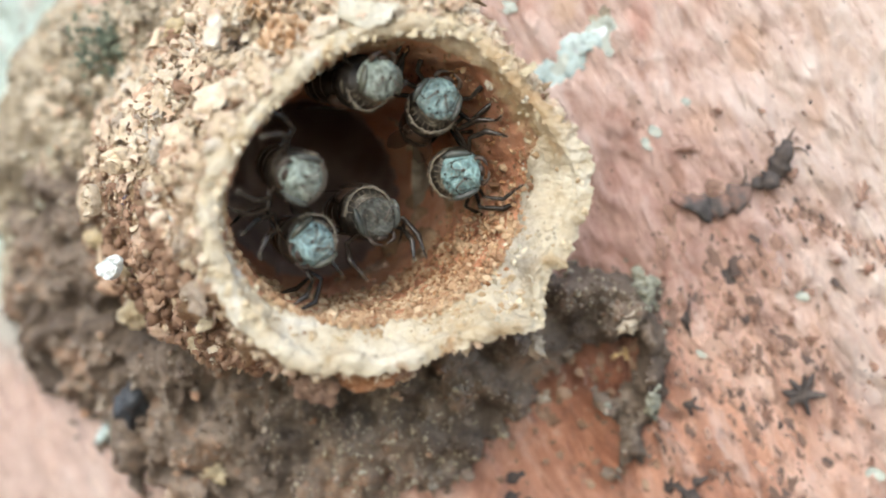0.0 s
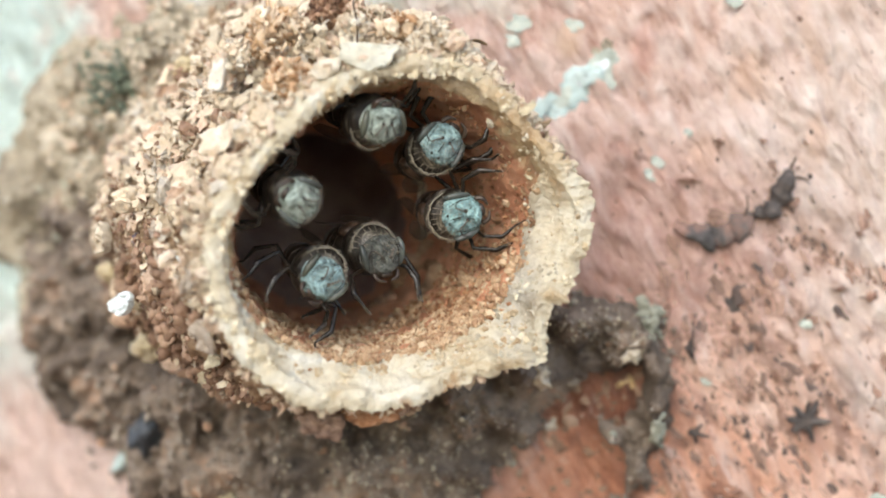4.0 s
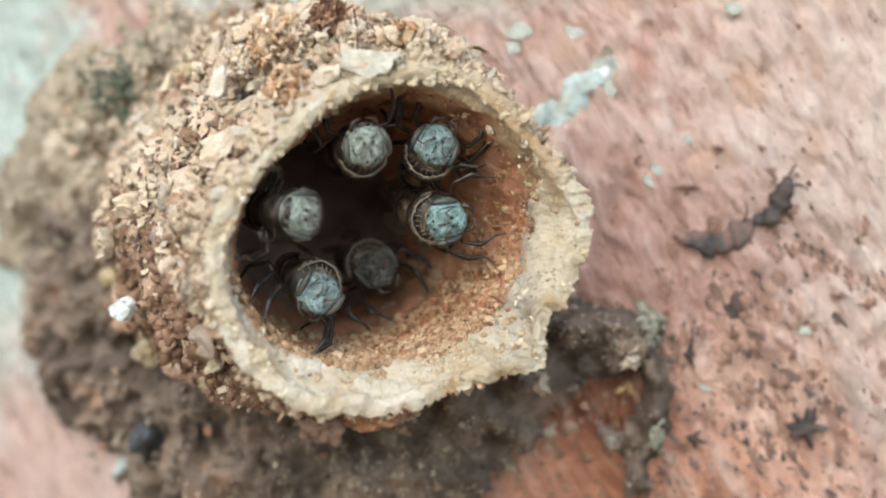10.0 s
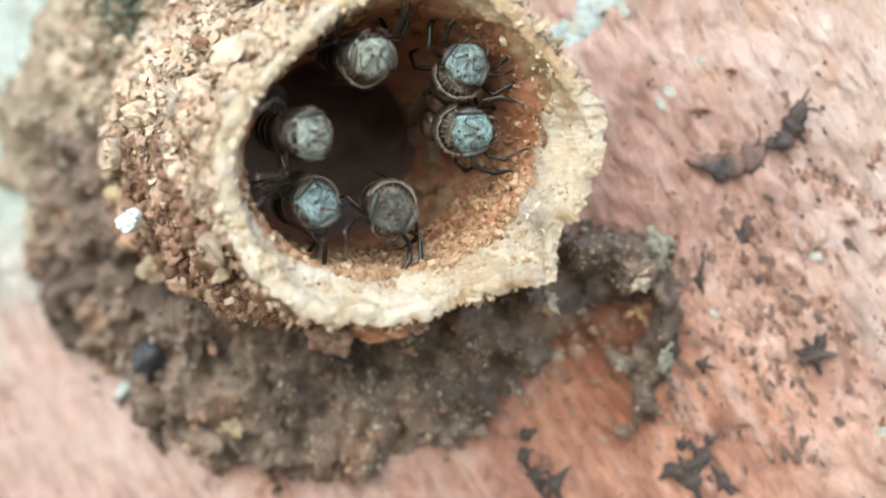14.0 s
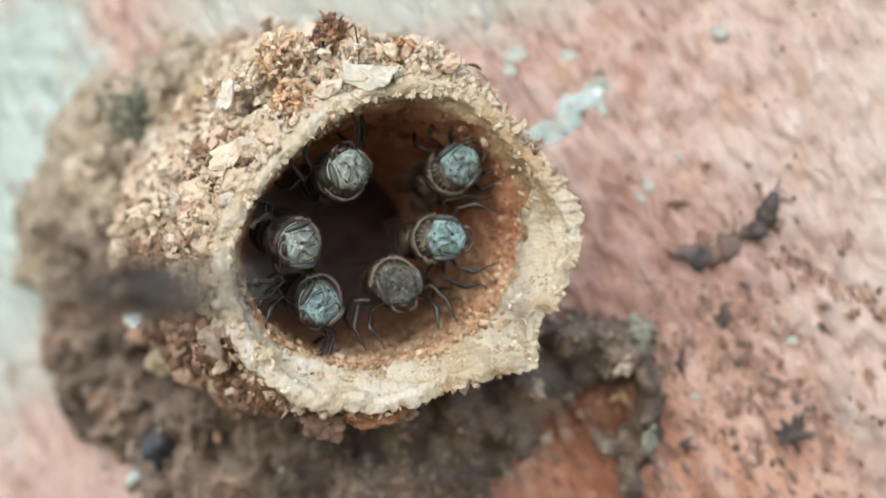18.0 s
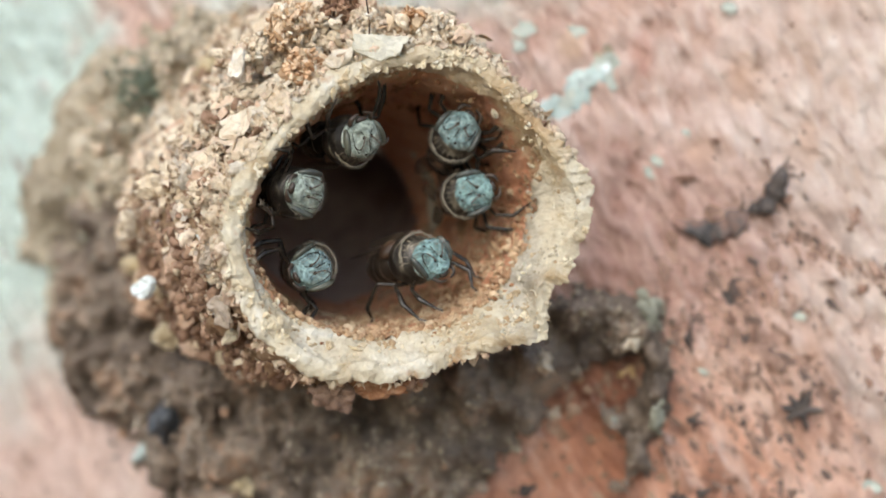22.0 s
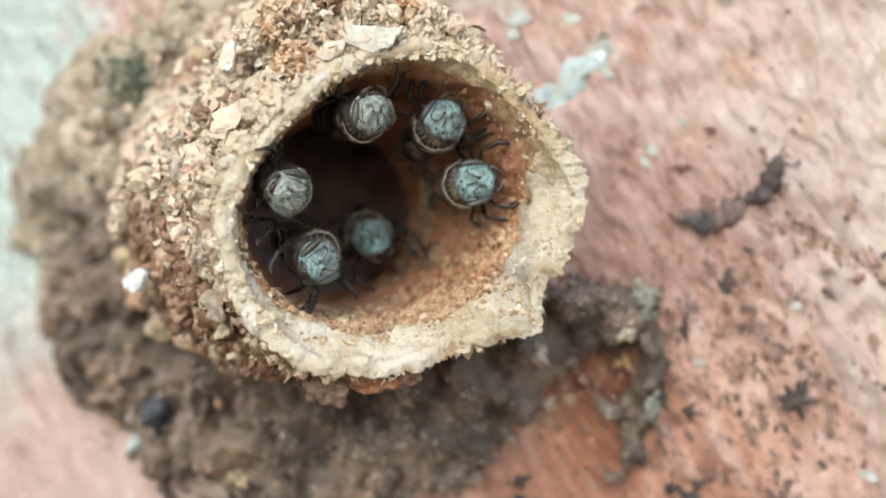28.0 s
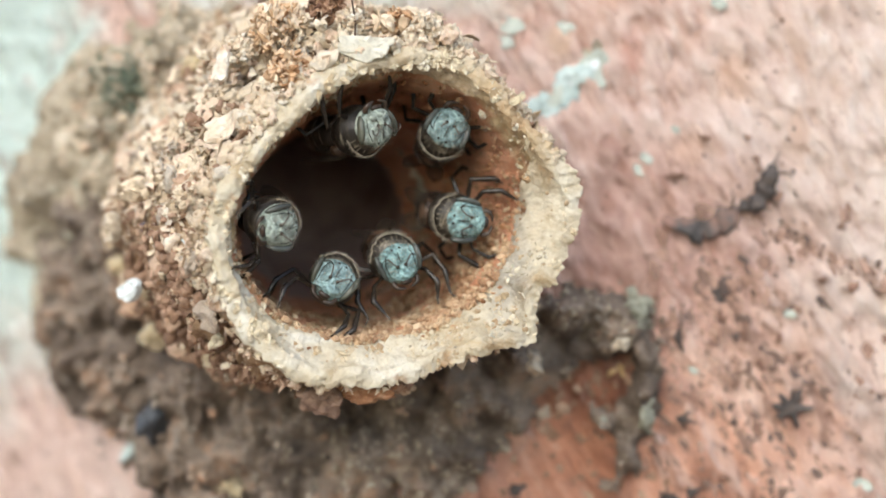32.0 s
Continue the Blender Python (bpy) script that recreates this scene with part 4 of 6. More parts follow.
def build_tube_pieces(root):
    rng = random.Random(9)
    on_tube(root, "chip", "bright white chalky chip", (-9.68, -5.25, -0.83), (-0.5, -0.8, 0.1), 20, (0.50, 0.38, 0.2), chalk, 1, 9, 0.08)
    on_tube(root, "flake", "broad pale plant flake", (-5.36, -8.95, 4.2), (-0.3, -0.85, 0.3), 22, (0.95, 0.40, 0.12), chalky_straw, 2, 13, 0.26, 0.5)
    on_tube(root, "flake", "upright pale strip of plant fibre", (-5.60, -9.5, 5.86), (-0.25, -0.9, 0.2), 84, (0.47, 0.22, 0.14), bleached, 3, 9, 0.1, 0.8)
    on_tube(root, "flake", "translucent white wax flake above the lip", (-1.25, -8.75, 6.42), (0.0, -0.9, 0.3), 5, (0.80, 0.46, 0.10), pale_flake, 4, 13, 0.34, 0.4)
    on_tube(root, "pebble", "smooth pale quartz pebble", (-10.35, -5.15, 1.2), (-0.6, -0.8, 0.1), 80, (0.5, 0.3, 0.34), straw, 5, 12, 0.08)
    on_tube(root, "pebble", "pinkish sand pebble", (-6.6, -9.2, 2.2), (-0.5, -0.85, 0.1), 10, (0.5, 0.36, 0.36), sand_piece, 6, 10, 0.14)
    on_tube(root, "pebble", "grey sand pebble", (-9.2, -6.3, 2.4), (-0.6, -0.8, 0.1), 35, (0.5, 0.4, 0.4), sand_piece, 16, 10, 0.14)
    on_tube(root, "chip", "small reddish flake on the lip", (3.0, -7.75, 4.95), (0.3, -0.9, 0.3), 35, (0.36, 0.16, 0.1), rust_wax, 7, 9, 0.3)
    dim = make_crumbs("umber_lump", [(0.15, (0.09, 0.052, 0.036)), (0.5, (0.20, 0.125, 0.085)), (0.85, (0.36, 0.25, 0.175))], 1300, 0.75, 0.0002, None, 4200)
    rust_nub = make_crumbs("rusty_lump", [(0.15, (0.19, 0.085, 0.042)), (0.5, (0.40, 0.20, 0.10)), (0.85, (0.62, 0.43, 0.27))], 1300, 0.7, 0.0002, None, 4200, 0.2)
    for k, (p, size) in enumerate((((-2.86, -8.15, -4.0), (0.60, 0.5, 0.5)), ((-1.5, -8.1, -3.80), (0.85, 0.45, 0.34)), ((-2.15, -8.0, -3.7), (0.5, 0.4, 0.3)))):
        r = random.Random(8 + k)
        v, f = subdivide(*lump(r, 0.0))
        v = [tuple(Vector(q) * (1 + 0.5 * vnoise(q, 1.3, 3 + k) + 0.35 * vnoise(q, 3.0, 5) + 0.2 * vnoise(q, 6.5, 9))) for q in v]
        part("nub", moved((v, f), Matrix.Translation(p) @ Matrix.Diagonal((*size, 1))), dim if k == 0 else rust_nub, root, "rough brown nub under the lip", False)
    # crumbly clumps along the top, each with a few short fibres
    for c, count, spread, mat, label in (((-4.3, -7.4, 6.7), 70, 0.5, clump_mix, "clump of rusty plant crumbs"), ((-2.9, -7.6, 7.3), 60, 0.45, sand_grains, "clump of pale plant crumbs"),
                                         ((-0.8, -7.6, 7.2), 40, 0.28, clump_mix, "clump of rusty plant crumbs"), ((0.2, -7.6, 6.95), 110, 0.42, sand_grains, "clump of pale sandy crumbs"), ((-3.6, -8.5, 5.7), 60, 0.42, clump_mix, "clump of rusty plant crumbs"),
                                         ((-5.6, -7.6, 6.2), 50, 0.5, sand_grains, "clump of pale sandy crumbs")):
        bits = []
        for i in range(count):
            p = Vector(c) + Vector((rng.gauss(0, spread), rng.gauss(0, 0.3), rng.gauss(0, spread * 0.6)))
            if i % 5:
                k = rng.uniform(0.08, 0.22)
                bits.append(moved(rng.choice(CURLS if i % 2 else CRUMPLES), at(p, (k * 1.3, k * rng.uniform(0.7, 1.3), k * rng.uniform(0.6, 1.1)), rng)))
            else:
                d = Vector((rng.gauss(0, 0.6), rng.gauss(-0.5, 0.5), rng.gauss(0.3, 0.6))).normalized() * rng.uniform(0.2, 0.45)
                bits.append(tube([p, p + d * 0.5, p + d], [0.05, 0.05, 0.02], 5, 0.5))
        part("crumb_clump", join_fast(bits), mat, root, label, False)["kind"] = "stuff"
    # single larger pieces bedded in the crust
    cream = make_crumbs("cream_lump", [(0.15, (0.52, 0.39, 0.25)), (0.5, (0.70, 0.58, 0.42)), (0.85, (0.79, 0.71, 0.56))], 900, 0.65, 0.0002, None, 4800, 0.12)
    blush = make_crumbs("blush_lump", [(0.15, (0.48, 0.30, 0.19)), (0.5, (0.66, 0.47, 0.33)), (0.85, (0.74, 0.60, 0.46))], 900, 0.65, 0.0002, None, 4800, 0.25)
    taupe = make_crumbs("taupe_lump", [(0.15, (0.26, 0.20, 0.15)), (0.5, (0.46, 0.38, 0.30)), (0.85, (0.62, 0.54, 0.44))], 900, 0.75, 0.0002, None, 4800, 0.15)
    yellowish = make_crumbs("yellowish_lump", [(0.15, (0.50, 0.38, 0.19)), (0.5, (0.66, 0.54, 0.32)), (0.85, (0.76, 0.67, 0.48))], 900, 0.6, 0.0002, None, 4800, 0.25)
    umber = make_crumbs("umber_bits", [(0, (0.10, 0.05, 0.03)), (0.5, (0.24, 0.13, 0.075)), (1, (0.42, 0.27, 0.17))], 900, 0.7, 0.00006, True, 3000, 0.2)

    def seat(a, t, lift, roll):
        n = outward(a, t) * FLIP
        n = (n + Vector((0, -0.55, 0.1))).normalized()
        return Matrix.Translation(outer(a, t) + n * lift) @ n.to_track_quat("Z", "Y").to_matrix().to_4x4() @ pose(0, 0, 0, 0, 0, roll)

    def slab(r, w, h, thick):
        """A torn plate with an uneven face."""
        v, f = flake(r, w, h, thick, 13, 0.26)
        o = r.uniform(0, 90)
        return [(x, y, z + 0.35 * thick * vnoise((x, y, 0), 2.5, o) + 0.25 * thick * vnoise((x, y, 0), 6, o) + 0.25 * x * x / w) for x, y, z in v], f

    def rock(r, w, h, d):
        v, f = subdivide(*subdivide(*lump(r, 0.0)))
        o = r.uniform(0, 90)
        return [tuple(Vector((p[0] * w, p[1] * h, p[2] * d)) * (1 + 0.45 * vnoise(p, 1.2, o) + 0.36 * vnoise(p, 2.8, o) + 0.24 * vnoise(p, 5.5, o) + 0.16 * vnoise(p, 11, o))) for p in v], f

    seeds = itertools.count(900)

    def bed(kind, a, t, w, h, roll, lift, mat, label=""):
        r = random.Random(next(seeds))
        shape = slab(r, w, h, 0.14) if kind is slab else rock(r, w, h, 0.75 * min(w, h))
        part("flake" if kind is slab else "lump", moved(shape, seat(a, t, lift + 0.02, roll)), mat, root, label)

    bed(slab, 1.9, 0.26, 0.8, 0.58, 20, 0.35, straw, "torn cream plate of plant matter")
    bed(slab, 1.73, 0.45, 0.95, 0.34, 62, 0.5, straw, "pointed pale plate standing up")
    bed(slab, 2.0, 0.03, 0.5, 0.3, 30, 0.12, straw, "toothed cream flake by the lip")
    bed(rock, 2.41, 0.36, 0.36, 0.28, 0, 0.15, yellowish, "yellowish resin lump")
    bed(slab, 2.71, 0.78, 0.16, 0.12, 10, 0.2, bleached, "small white chip")
    bed(slab, 2.72, 0.56, 0.45, 0.28, 40, 0.2, blush, "tan wedge")
    bed(rock, 2.34, 0.74, 0.5, 0.3, 10, 0.15, yellowish, "yellow-tan lump")
    bed(rock, 2.65, 0.32, 0.42, 0.36, 60, 0.1, yellowish)
    bed(rock, 2.42, 0.05, 0.5, 0.4, 30, 0.1, cream)
    bed(rock, 1.61, 0.45, 0.42, 0.55, 0, 0.4, blush)
    bed(slab, 1.5, 0.45, 0.16, 0.52, 12, 0.35, rust_wax, "brown curled leaf blade")
    bed(slab, 1.54, 0.42, 0.18, 0.5, -6, 0.35, cream)
    bed(rock, 1.41, 0.24, 0.55, 0.5, 0, 0.35, cream)
    bed(rock, 1.28, 0.3, 0.45, 0.36, 0, 0.3, cream)
    bed(slab, 1.8, 0.62, 0.5, 0.34, 20, 0.5, cream)
    bed(slab, 2.05, 0.6, 0.45, 0.3, 70, 0.35, cream)
    bed(rock, 3.23, 0.84, 0.42, 0.7, 0, 0.3, cream, "long pale rounded lump")
    bed(rock, 3.39, 0.82, 0.5, 0.3, 0, 0.4, yellowish)
    bed(rock, 2.98, 0.17, 0.5, 0.36, 20, 0.12, blush, "pinkish sand lump")
    bed(rock, 3.09, 0.64, 0.44, 0.3, 0, 0.15, taupe, "grey sand lump")
    bed(slab, 2.88, 0.18, 0.5, 0.4, 5, 0.15, cream)
    bed(rock, 3.39, 0.35, 0.48, 0.4, 50, 0.12, blush)
    bed(rock, 3.35, 0.08, 0.4, 0.42, 0, 0.1, taupe)
    bed(slab, 3.65, 0.12, 0.42, 0.46, 0, 0.15, taupe)
    bed(slab, 3.67, 0.48, 0.52, 0.34, 30, 0.15, blush)
    bed(rock, 3.21, 0.44, 0.16, 0.2, 0, 0.1, make_crumbs("violet_crumb", [(0.2, (0.08, 0.07, 0.11)), (0.8, (0.22, 0.19, 0.24))], 900, 0.6, 0.00006, None), "violet-grey crumb")
    bed(slab, 3.28, 0.12, 0.2, 0.16, 0, 0.15, chalk, "small white crumb")
    bed(rock, 2.36, 0.3, 0.4, 0.3, 0, 0.1, taupe)
    bed(rock, 2.51, 0.69, 0.42, 0.3, 0, 0.15, blush)
    bed(rock, 2.88, 0.65, 0.3, 0.3, 0, 0.12, taupe, "grey lump")
    bed(slab, 2.92, 0.75, 0.3, 0.24, 0, 0.2, rust_wax, "red-brown flake")
    bed(slab, 2.41, 0.21, 0.5, 0.2, 30, 0.15, cream)
    bed(rock, 2.15, 0.4, 0.52, 0.3, 0, 0.12, cream)
    bed(rock, 2.88, 0.47, 0.4, 0.3, 0, 0.1, taupe)
    bed(rock, 2.76, 0.04, 0.42, 0.36, 0, 0.08, cream)
    bed(slab, 2.16, 0.69, 0.2, 0.55, 20, 0.3, straw, "pale splinter standing up")
    bed(rock, 3.6, 0.85, 0.6, 0.4, 0, 0.5, blush)
    bed(rock, 3.75, 0.8, 0.75, 0.5, 20, 0.45, rust_wax, "brown resin lump under the tube")
    bed(rock, 3.85, 0.7, 0.6, 0.42, 0, 0.3, blush)
    bed(rock, 3.95, 0.5, 0.5, 0.3, 0, 0.2, rust_wax)
    bed(slab, 3.79, 0.2, 0.4, 0.18, 30, 0.15, rust_wax)
    bed(rock, 3.5, 0.6, 0.4, 0.35, 0, 0.12, rust_wax)
    bed(slab, 3.0, 0.33, 0.4, 0.3, 80, 0.15, cream)
    bed(rock, 3.15, 0.25, 0.35, 0.3, 0, 0.1, taupe)
    bed(slab, 2.6, 0.48, 0.35, 0.25, 10, 0.2, straw)
    bed(rock, 2.25, 0.55, 0.4, 0.3, 0, 0.15, taupe)
    rusty = make_crumbs("rusty_shreds", [(0, (0.36, 0.19, 0.09)), (0.3, (0.60, 0.38, 0.21)), (0.65, (0.74, 0.54, 0.35)), (1, (0.83, 0.70, 0.52))], 900, 0.7, 0.00006, True, 3000, 0.3)
    fawn = make_crumbs("fawn_shreds", [(0, (0.48, 0.29, 0.15)), (0.25, (0.66, 0.48, 0.30)), (0.6, (0.79, 0.64, 0.46)), (1, (0.86, 0.78, 0.63))], 900, 0.7, 0.00006, True, 3000, 0.35)
    pale_shreds = make_crumbs("pale_shreds", [(0, (0.52, 0.37, 0.23)), (0.2, (0.70, 0.57, 0.41)), (0.6, (0.80, 0.72, 0.57)), (1, (0.86, 0.81, 0.70))], 900, 0.7, 0.00006, True, 3000, 0.3)
    # fluffy tufts of shredded plant matter: blades standing out from a middle
    for i, (c, r0, count, long, mat, label) in enumerate((((-4.26, -7.8, 7.2), 0.85, 700, 2.1, fawn, "fluffy fawn tuft of shredded plant matter"), ((-3.76, -8.75, 5.8), 0.62, 420, 1.6, rusty, "rusty shredded tuft"),
                                                          ((-2.72, -7.6, 8.05), 0.42, 150, 3.0, umber, "dark brown twiggy tuft on the tube's back"), ((-2.95, -7.6, 7.75), 0.5, 160, 2.4, umber, "dark brown twiggy tuft on the tube's back"),
                                                          ((-0.62, -7.7, 7.45), 0.34, 120, 2.4, rusty, "rusty curled tuft"), ((0.2, -7.7, 7.0), 0.62, 320, 1.2, pale_shreds, "pale sandy tuft"), ((-2.0, -7.8, 7.35), 0.45, 160, 1.3, pale_shreds, "pale sandy tuft"),
                                                          ((-5.5, -7.9, 6.6), 0.5, 160, 1.2, pale_shreds, "pale sandy tuft"), ((1.2, -7.6, 6.4), 0.4, 160, 1.3, pale_shreds, "pale sandy tuft"))):
        r = random.Random(950 + i)
        poses = []
        for k in range(count):
            d = Vector((r.gauss(0, 1), r.gauss(0, 0.8), r.gauss(0, 1))).normalized()
            p = Vector(c) + d * r0 * r.random() ** 0.45
            z = r.uniform(0.03, 0.085) + 0.06 * r.random() ** 5
            q = d.to_track_quat("X", "Z").to_matrix().to_4x4()
            poses.append(Matrix.Translation(p) @ q @ pose(0, 0, 0, r.uniform(-90, 90), r.gauss(0, 45), r.gauss(0, 45)) @ Matrix.Diagonal((z * long, z * 0.75, z, 1)))
        ob = scatter("tuft", CURLS[:30] + CRUMPLES[:30], poses, mat, root)
        ob["label"] = label
    # thin hair standing on the top
    part("fibre", tube(curve_points([(-1.9, -7.9, 6.6), (-1.85, -8.1, 7.3), (-1.95, -8.2, 8.1)]), [0.03] * 16 + [0.01], 5), chitin_brown, root, "thin dark plant hair")


# ---- things on the wall ----
def wall_seat(x, z, lift=0.0):
    return Vector((x, wall_y(x) - relief(x, z) - lift, z))


def spiky(rng, r, spikes, thick):
    """A flat crust with ragged spikes, facing the viewer (in the xz plane)."""
    n = 48
    ring = []
    tips = [(rng.uniform(0, 2 * math.pi), rng.uniform(0.6, 1.15), rng.uniform(0.08, 0.26)) for _ in range(spikes + 1)]
    for i in range(n):
        a = 2 * math.pi * i / n
        k = 0.38 + rng.uniform(-0.09, 0.09)
        for t, high, wide in tips:
            d = abs((a - t + math.pi) % (2 * math.pi) - math.pi)
            k = max(k, 0.42 + high * math.exp(-(d / wide) ** 2) * 0.75)
        ring.append((r * k * math.cos(a), r * k * math.sin(a)))
    verts = [(x, 0.06, z) for x, z in ring] + [(x * 0.9, -thick * 0.6, z * 0.9) for x, z in ring] + [(x * 0.45, -thick * rng.uniform(0.9, 1.3), z * 0.45) for x, z in ring] + [(0, -thick * 1.1, 0)]
    faces = []
    for i in range(n):
        j = (i + 1) % n
        faces += [(i, j, n + j, n + i), (n + i, n + j, 2 * n + j, 2 * n + i), (2 * n + i, 2 * n + j, 3 * n)]
    return verts, faces


def build_wall_things():
    rng = random.Random(21)
    def fleck(x, z, r, k, wx, wz, black=False):
        ob = new("dark_fleck", mesh_data("dark_fleck", *moved(spiky(rng, r * (1.15 if black else 0.9), k, 0.14), Matrix.Diagonal((wx, 1, wz, 1))), fleck_black if black else fleck_brown, False))
        ob.matrix_basis = Matrix.Translation(wall_seat(x, z, 0.02) * MM)
        tagged(ob, "blackish ragged crust fleck stuck on pink plaster" if black else "brown ragged crust fleck stuck on pink plaster", "fleck", "dark flecks on the plaster")

    fleck(11.9, -5.0, 0.60, 9, 1.0, 1.1, True)
    fleck(9.5, -1.2, 0.62, 8, 0.55, 1.35, True)
    fleck(9.55, -1.9, 0.25, 4, 1, 1)
    fleck(8.2, -5.4, 0.36, 4, 1.2, 0.8, True)
    fleck(13.2, -5.25, 0.3, 5, 1, 1)
    fleck(8.1, -2.6, 0.42, 3, 0.5, 1.6, True)
    fleck(10.3, -2.4, 0.3, 3, 1, 1.4)
    fleck(9.2, -2.9, 0.26, 4, 1.2, 0.8)
    fleck(10.7, -5.7, 0.4, 3, 1.0, 1.0)
    fleck(11.5, -2.6, 0.22, 4, 1, 1)
    for x, z, r in ((7.3, -9.0, 0.5), (7.6, -8.2, 0.32), (8.3, -8.5, 0.6), (8.5, -7.95, 0.35), (9.0, -9.3, 0.5), (8.0, -9.3, 0.7), (2.4, -8.0, 0.45), (2.3, -8.7, 0.5), (2.8, -9.4, 0.6), (3.4, -9.6, 0.5)):
        fleck(x, z, r, 4, 1.1, 1.1, True)
    fleck(12.2, -3.2, 0.28, 4, 1, 1)
    fleck(10.0, -4.2, 0.25, 4, 0.8, 1.2)
    fleck(14.2, -7.3, 0.28, 4, 1, 1)
    fleck(7.9, 3.0, 0.3, 3, 2.0, 0.5)
    fleck(9.0, 4.3, 0.22, 4, 1, 1.2)
    fleck(9.6, -7.4, 0.3, 3, 1.6, 0.6)
    fleck(13.6, 1.2, 0.2, 4, 1, 1)
    fleck(12.9, -0.6, 0.22, 3, 1.8, 0.6)
    fleck(14.0, -0.9, 0.3, 4, 1.4, 0.8)
    fleck(11.6, 3.4, 0.12, 3, 1, 1)
    fleck(7.3, -1.2, 0.2, 4, 1, 1)
    fleck(6.3, 3.9, 0.22, 3, 0.8, 1)
    fleck(10.9, -3.5, 0.24, 3, 1, 1.4)
    fleck(3.2, -8.9, 0.5, 4, 1.6, 0.9)
    # fine specks that nobody would count, in loose clusters
    seats = []
    centres = [(rng.gauss(10.2, 2.2), rng.gauss(-3.4, 2.9)) for _ in range(46)]
    while len(seats) < 430:
        c = rng.choice(centres)
        x, z = c[0] + rng.gauss(0, 0.4), c[1] + rng.gauss(0, 0.5)
        if 6.8 < x < 17 and -11 < z < 5:
            seats.append((wall_seat(x, z, -0.03), rng.uniform(0.03, 0.09) + 0.18 * rng.random() ** 6))
    for _ in range(95):
        x, z = rng.gauss(10.3, 1.9), rng.gauss(-2.9, 2.0)
        if x > 7.6:
            for k in range(rng.randint(2, 5)):
                seats.append((wall_seat(x + rng.gauss(0, 0.12), z + rng.gauss(0, 0.22), -0.02), rng.uniform(0.06, 0.16)))
    for _ in range(170):
        x, z = rng.uniform(5, 17), rng.uniform(-10, 10)
        seats.append((wall_seat(x, z, -0.03), rng.uniform(0.03, 0.08)))
    for _ in range(110):
        f = rng.random()
        seats.append((wall_seat(11.3 + 4.2 * f + rng.gauss(0, 0.15), 1.1 - 2.1 * f + rng.gauss(0, 0.2), -0.02), rng.uniform(0.05, 0.14)))
    pieces = [moved(chunk(rng, 0.55), Matrix.Translation(p) @ pose(0, 0, 0, 0, rng.uniform(-55, -5), 0) @ Matrix.Diagonal((s * rng.uniform(0.7, 1.4), 0.05, s * rng.uniform(1.0, 2.6), 1))) for p, s in seats]
    tagged(new("wall_specks", mesh_data("wall_specks", *join_fast(pieces), speck_mat, False)), "fine dark specks strewn over pink plaster", "specks", kind="stuff")
    # curved black twig, in two lengths, with bristles at its tip
    twig = thing("black_twig", "charred bent twig fragment lying on pink plaster", "twig")
    def wallcurve(ctrl, lift):
        return [wall_seat(p.x, p.z, lift) for p in curve_points([(x, 0, z) for x, z in ctrl], 8)]
    c = wallcurve([(7.6, 1.62), (8.2, 1.32), (9.0, 1.22), (9.7, 1.5), (10.15, 1.85)], 0.08)
    part("stem", tube(c, [(0.14 + 0.36 * math.sin(math.pi * (0.15 + 0.7 * i / (len(c) - 1)))) * (1 + 0.8 * vnoise(p, 2.4)) for i, p in enumerate(c)], 9, 0.28), soot_grey, twig, "flattened grey-black length")
    c = wallcurve([(10.2, 1.95), (10.6, 1.98), (10.95, 2.35), (11.15, 2.9), (11.3, 3.3)], 0.12)
    part("stem", tube(c, [(0.15 + 0.17 * math.sin(math.pi * (0.2 + 0.7 * i / (len(c) - 1)))) * (1 + 0.7 * vnoise(p, 3.5)) for i, p in enumerate(c)], 9, 0.6), fleck_black, twig)
    for ctrl in ([(11.2, 3.2), (11.4, 3.5), (11.55, 3.75)], [(11.2, 3.05), (11.6, 3.08), (11.85, 3.0), (11.95, 2.85)], [(11.0, 2.4), (11.25, 2.1), (11.5, 1.95)], [(9.7, 1.6), (9.95, 2.1), (9.9, 2.5)]):
        c = wallcurve(ctrl, 0.1)
        part("bristle", tube(c, [0.05 - 0.03 * i / len(c) for i in range(len(c))], 6), chitin_brown, twig)
    # pale lime smear: a thin cracked film
    def film(x, z, sx, sz, roll, thick, seed):
        m = Matrix.Translation(wall_seat(x, z, 0.03)) @ pose(0, 0, 0, 90, 0, 0) @ pose(0, 0, 0, 0, 0, roll)
        return moved(flake(random.Random(seed), sx, sz, thick, 15, 0.16), m)
    smear = thing("lime_smear", "pale mint lime smear dried on plaster", "smear")
    for i in range(34):
        f = i / 33
        x, z = 2.9 + 2.2 * f + rng.gauss(0, 0.17), 5.05 + 1.7 * f + rng.gauss(0, 0.2)
        part("film", film(x, z, rng.uniform(0.25, 0.55), rng.uniform(0.14, 0.3), rng.gauss(40, 25), 0.05, 300 + i), lime_white if i % 3 else (chalk if i % 2 else lime_dull), smear, "", False)
    for i in range(16):
        part("film", film(5.2 + rng.gauss(0, 0.2), 6.85 + rng.gauss(0, 0.42), 0.3, 0.2, rng.uniform(0, 180), 0.05, 350 + i), lime_dull if i % 2 else olive_bed, smear, "olive end of the smear", False)
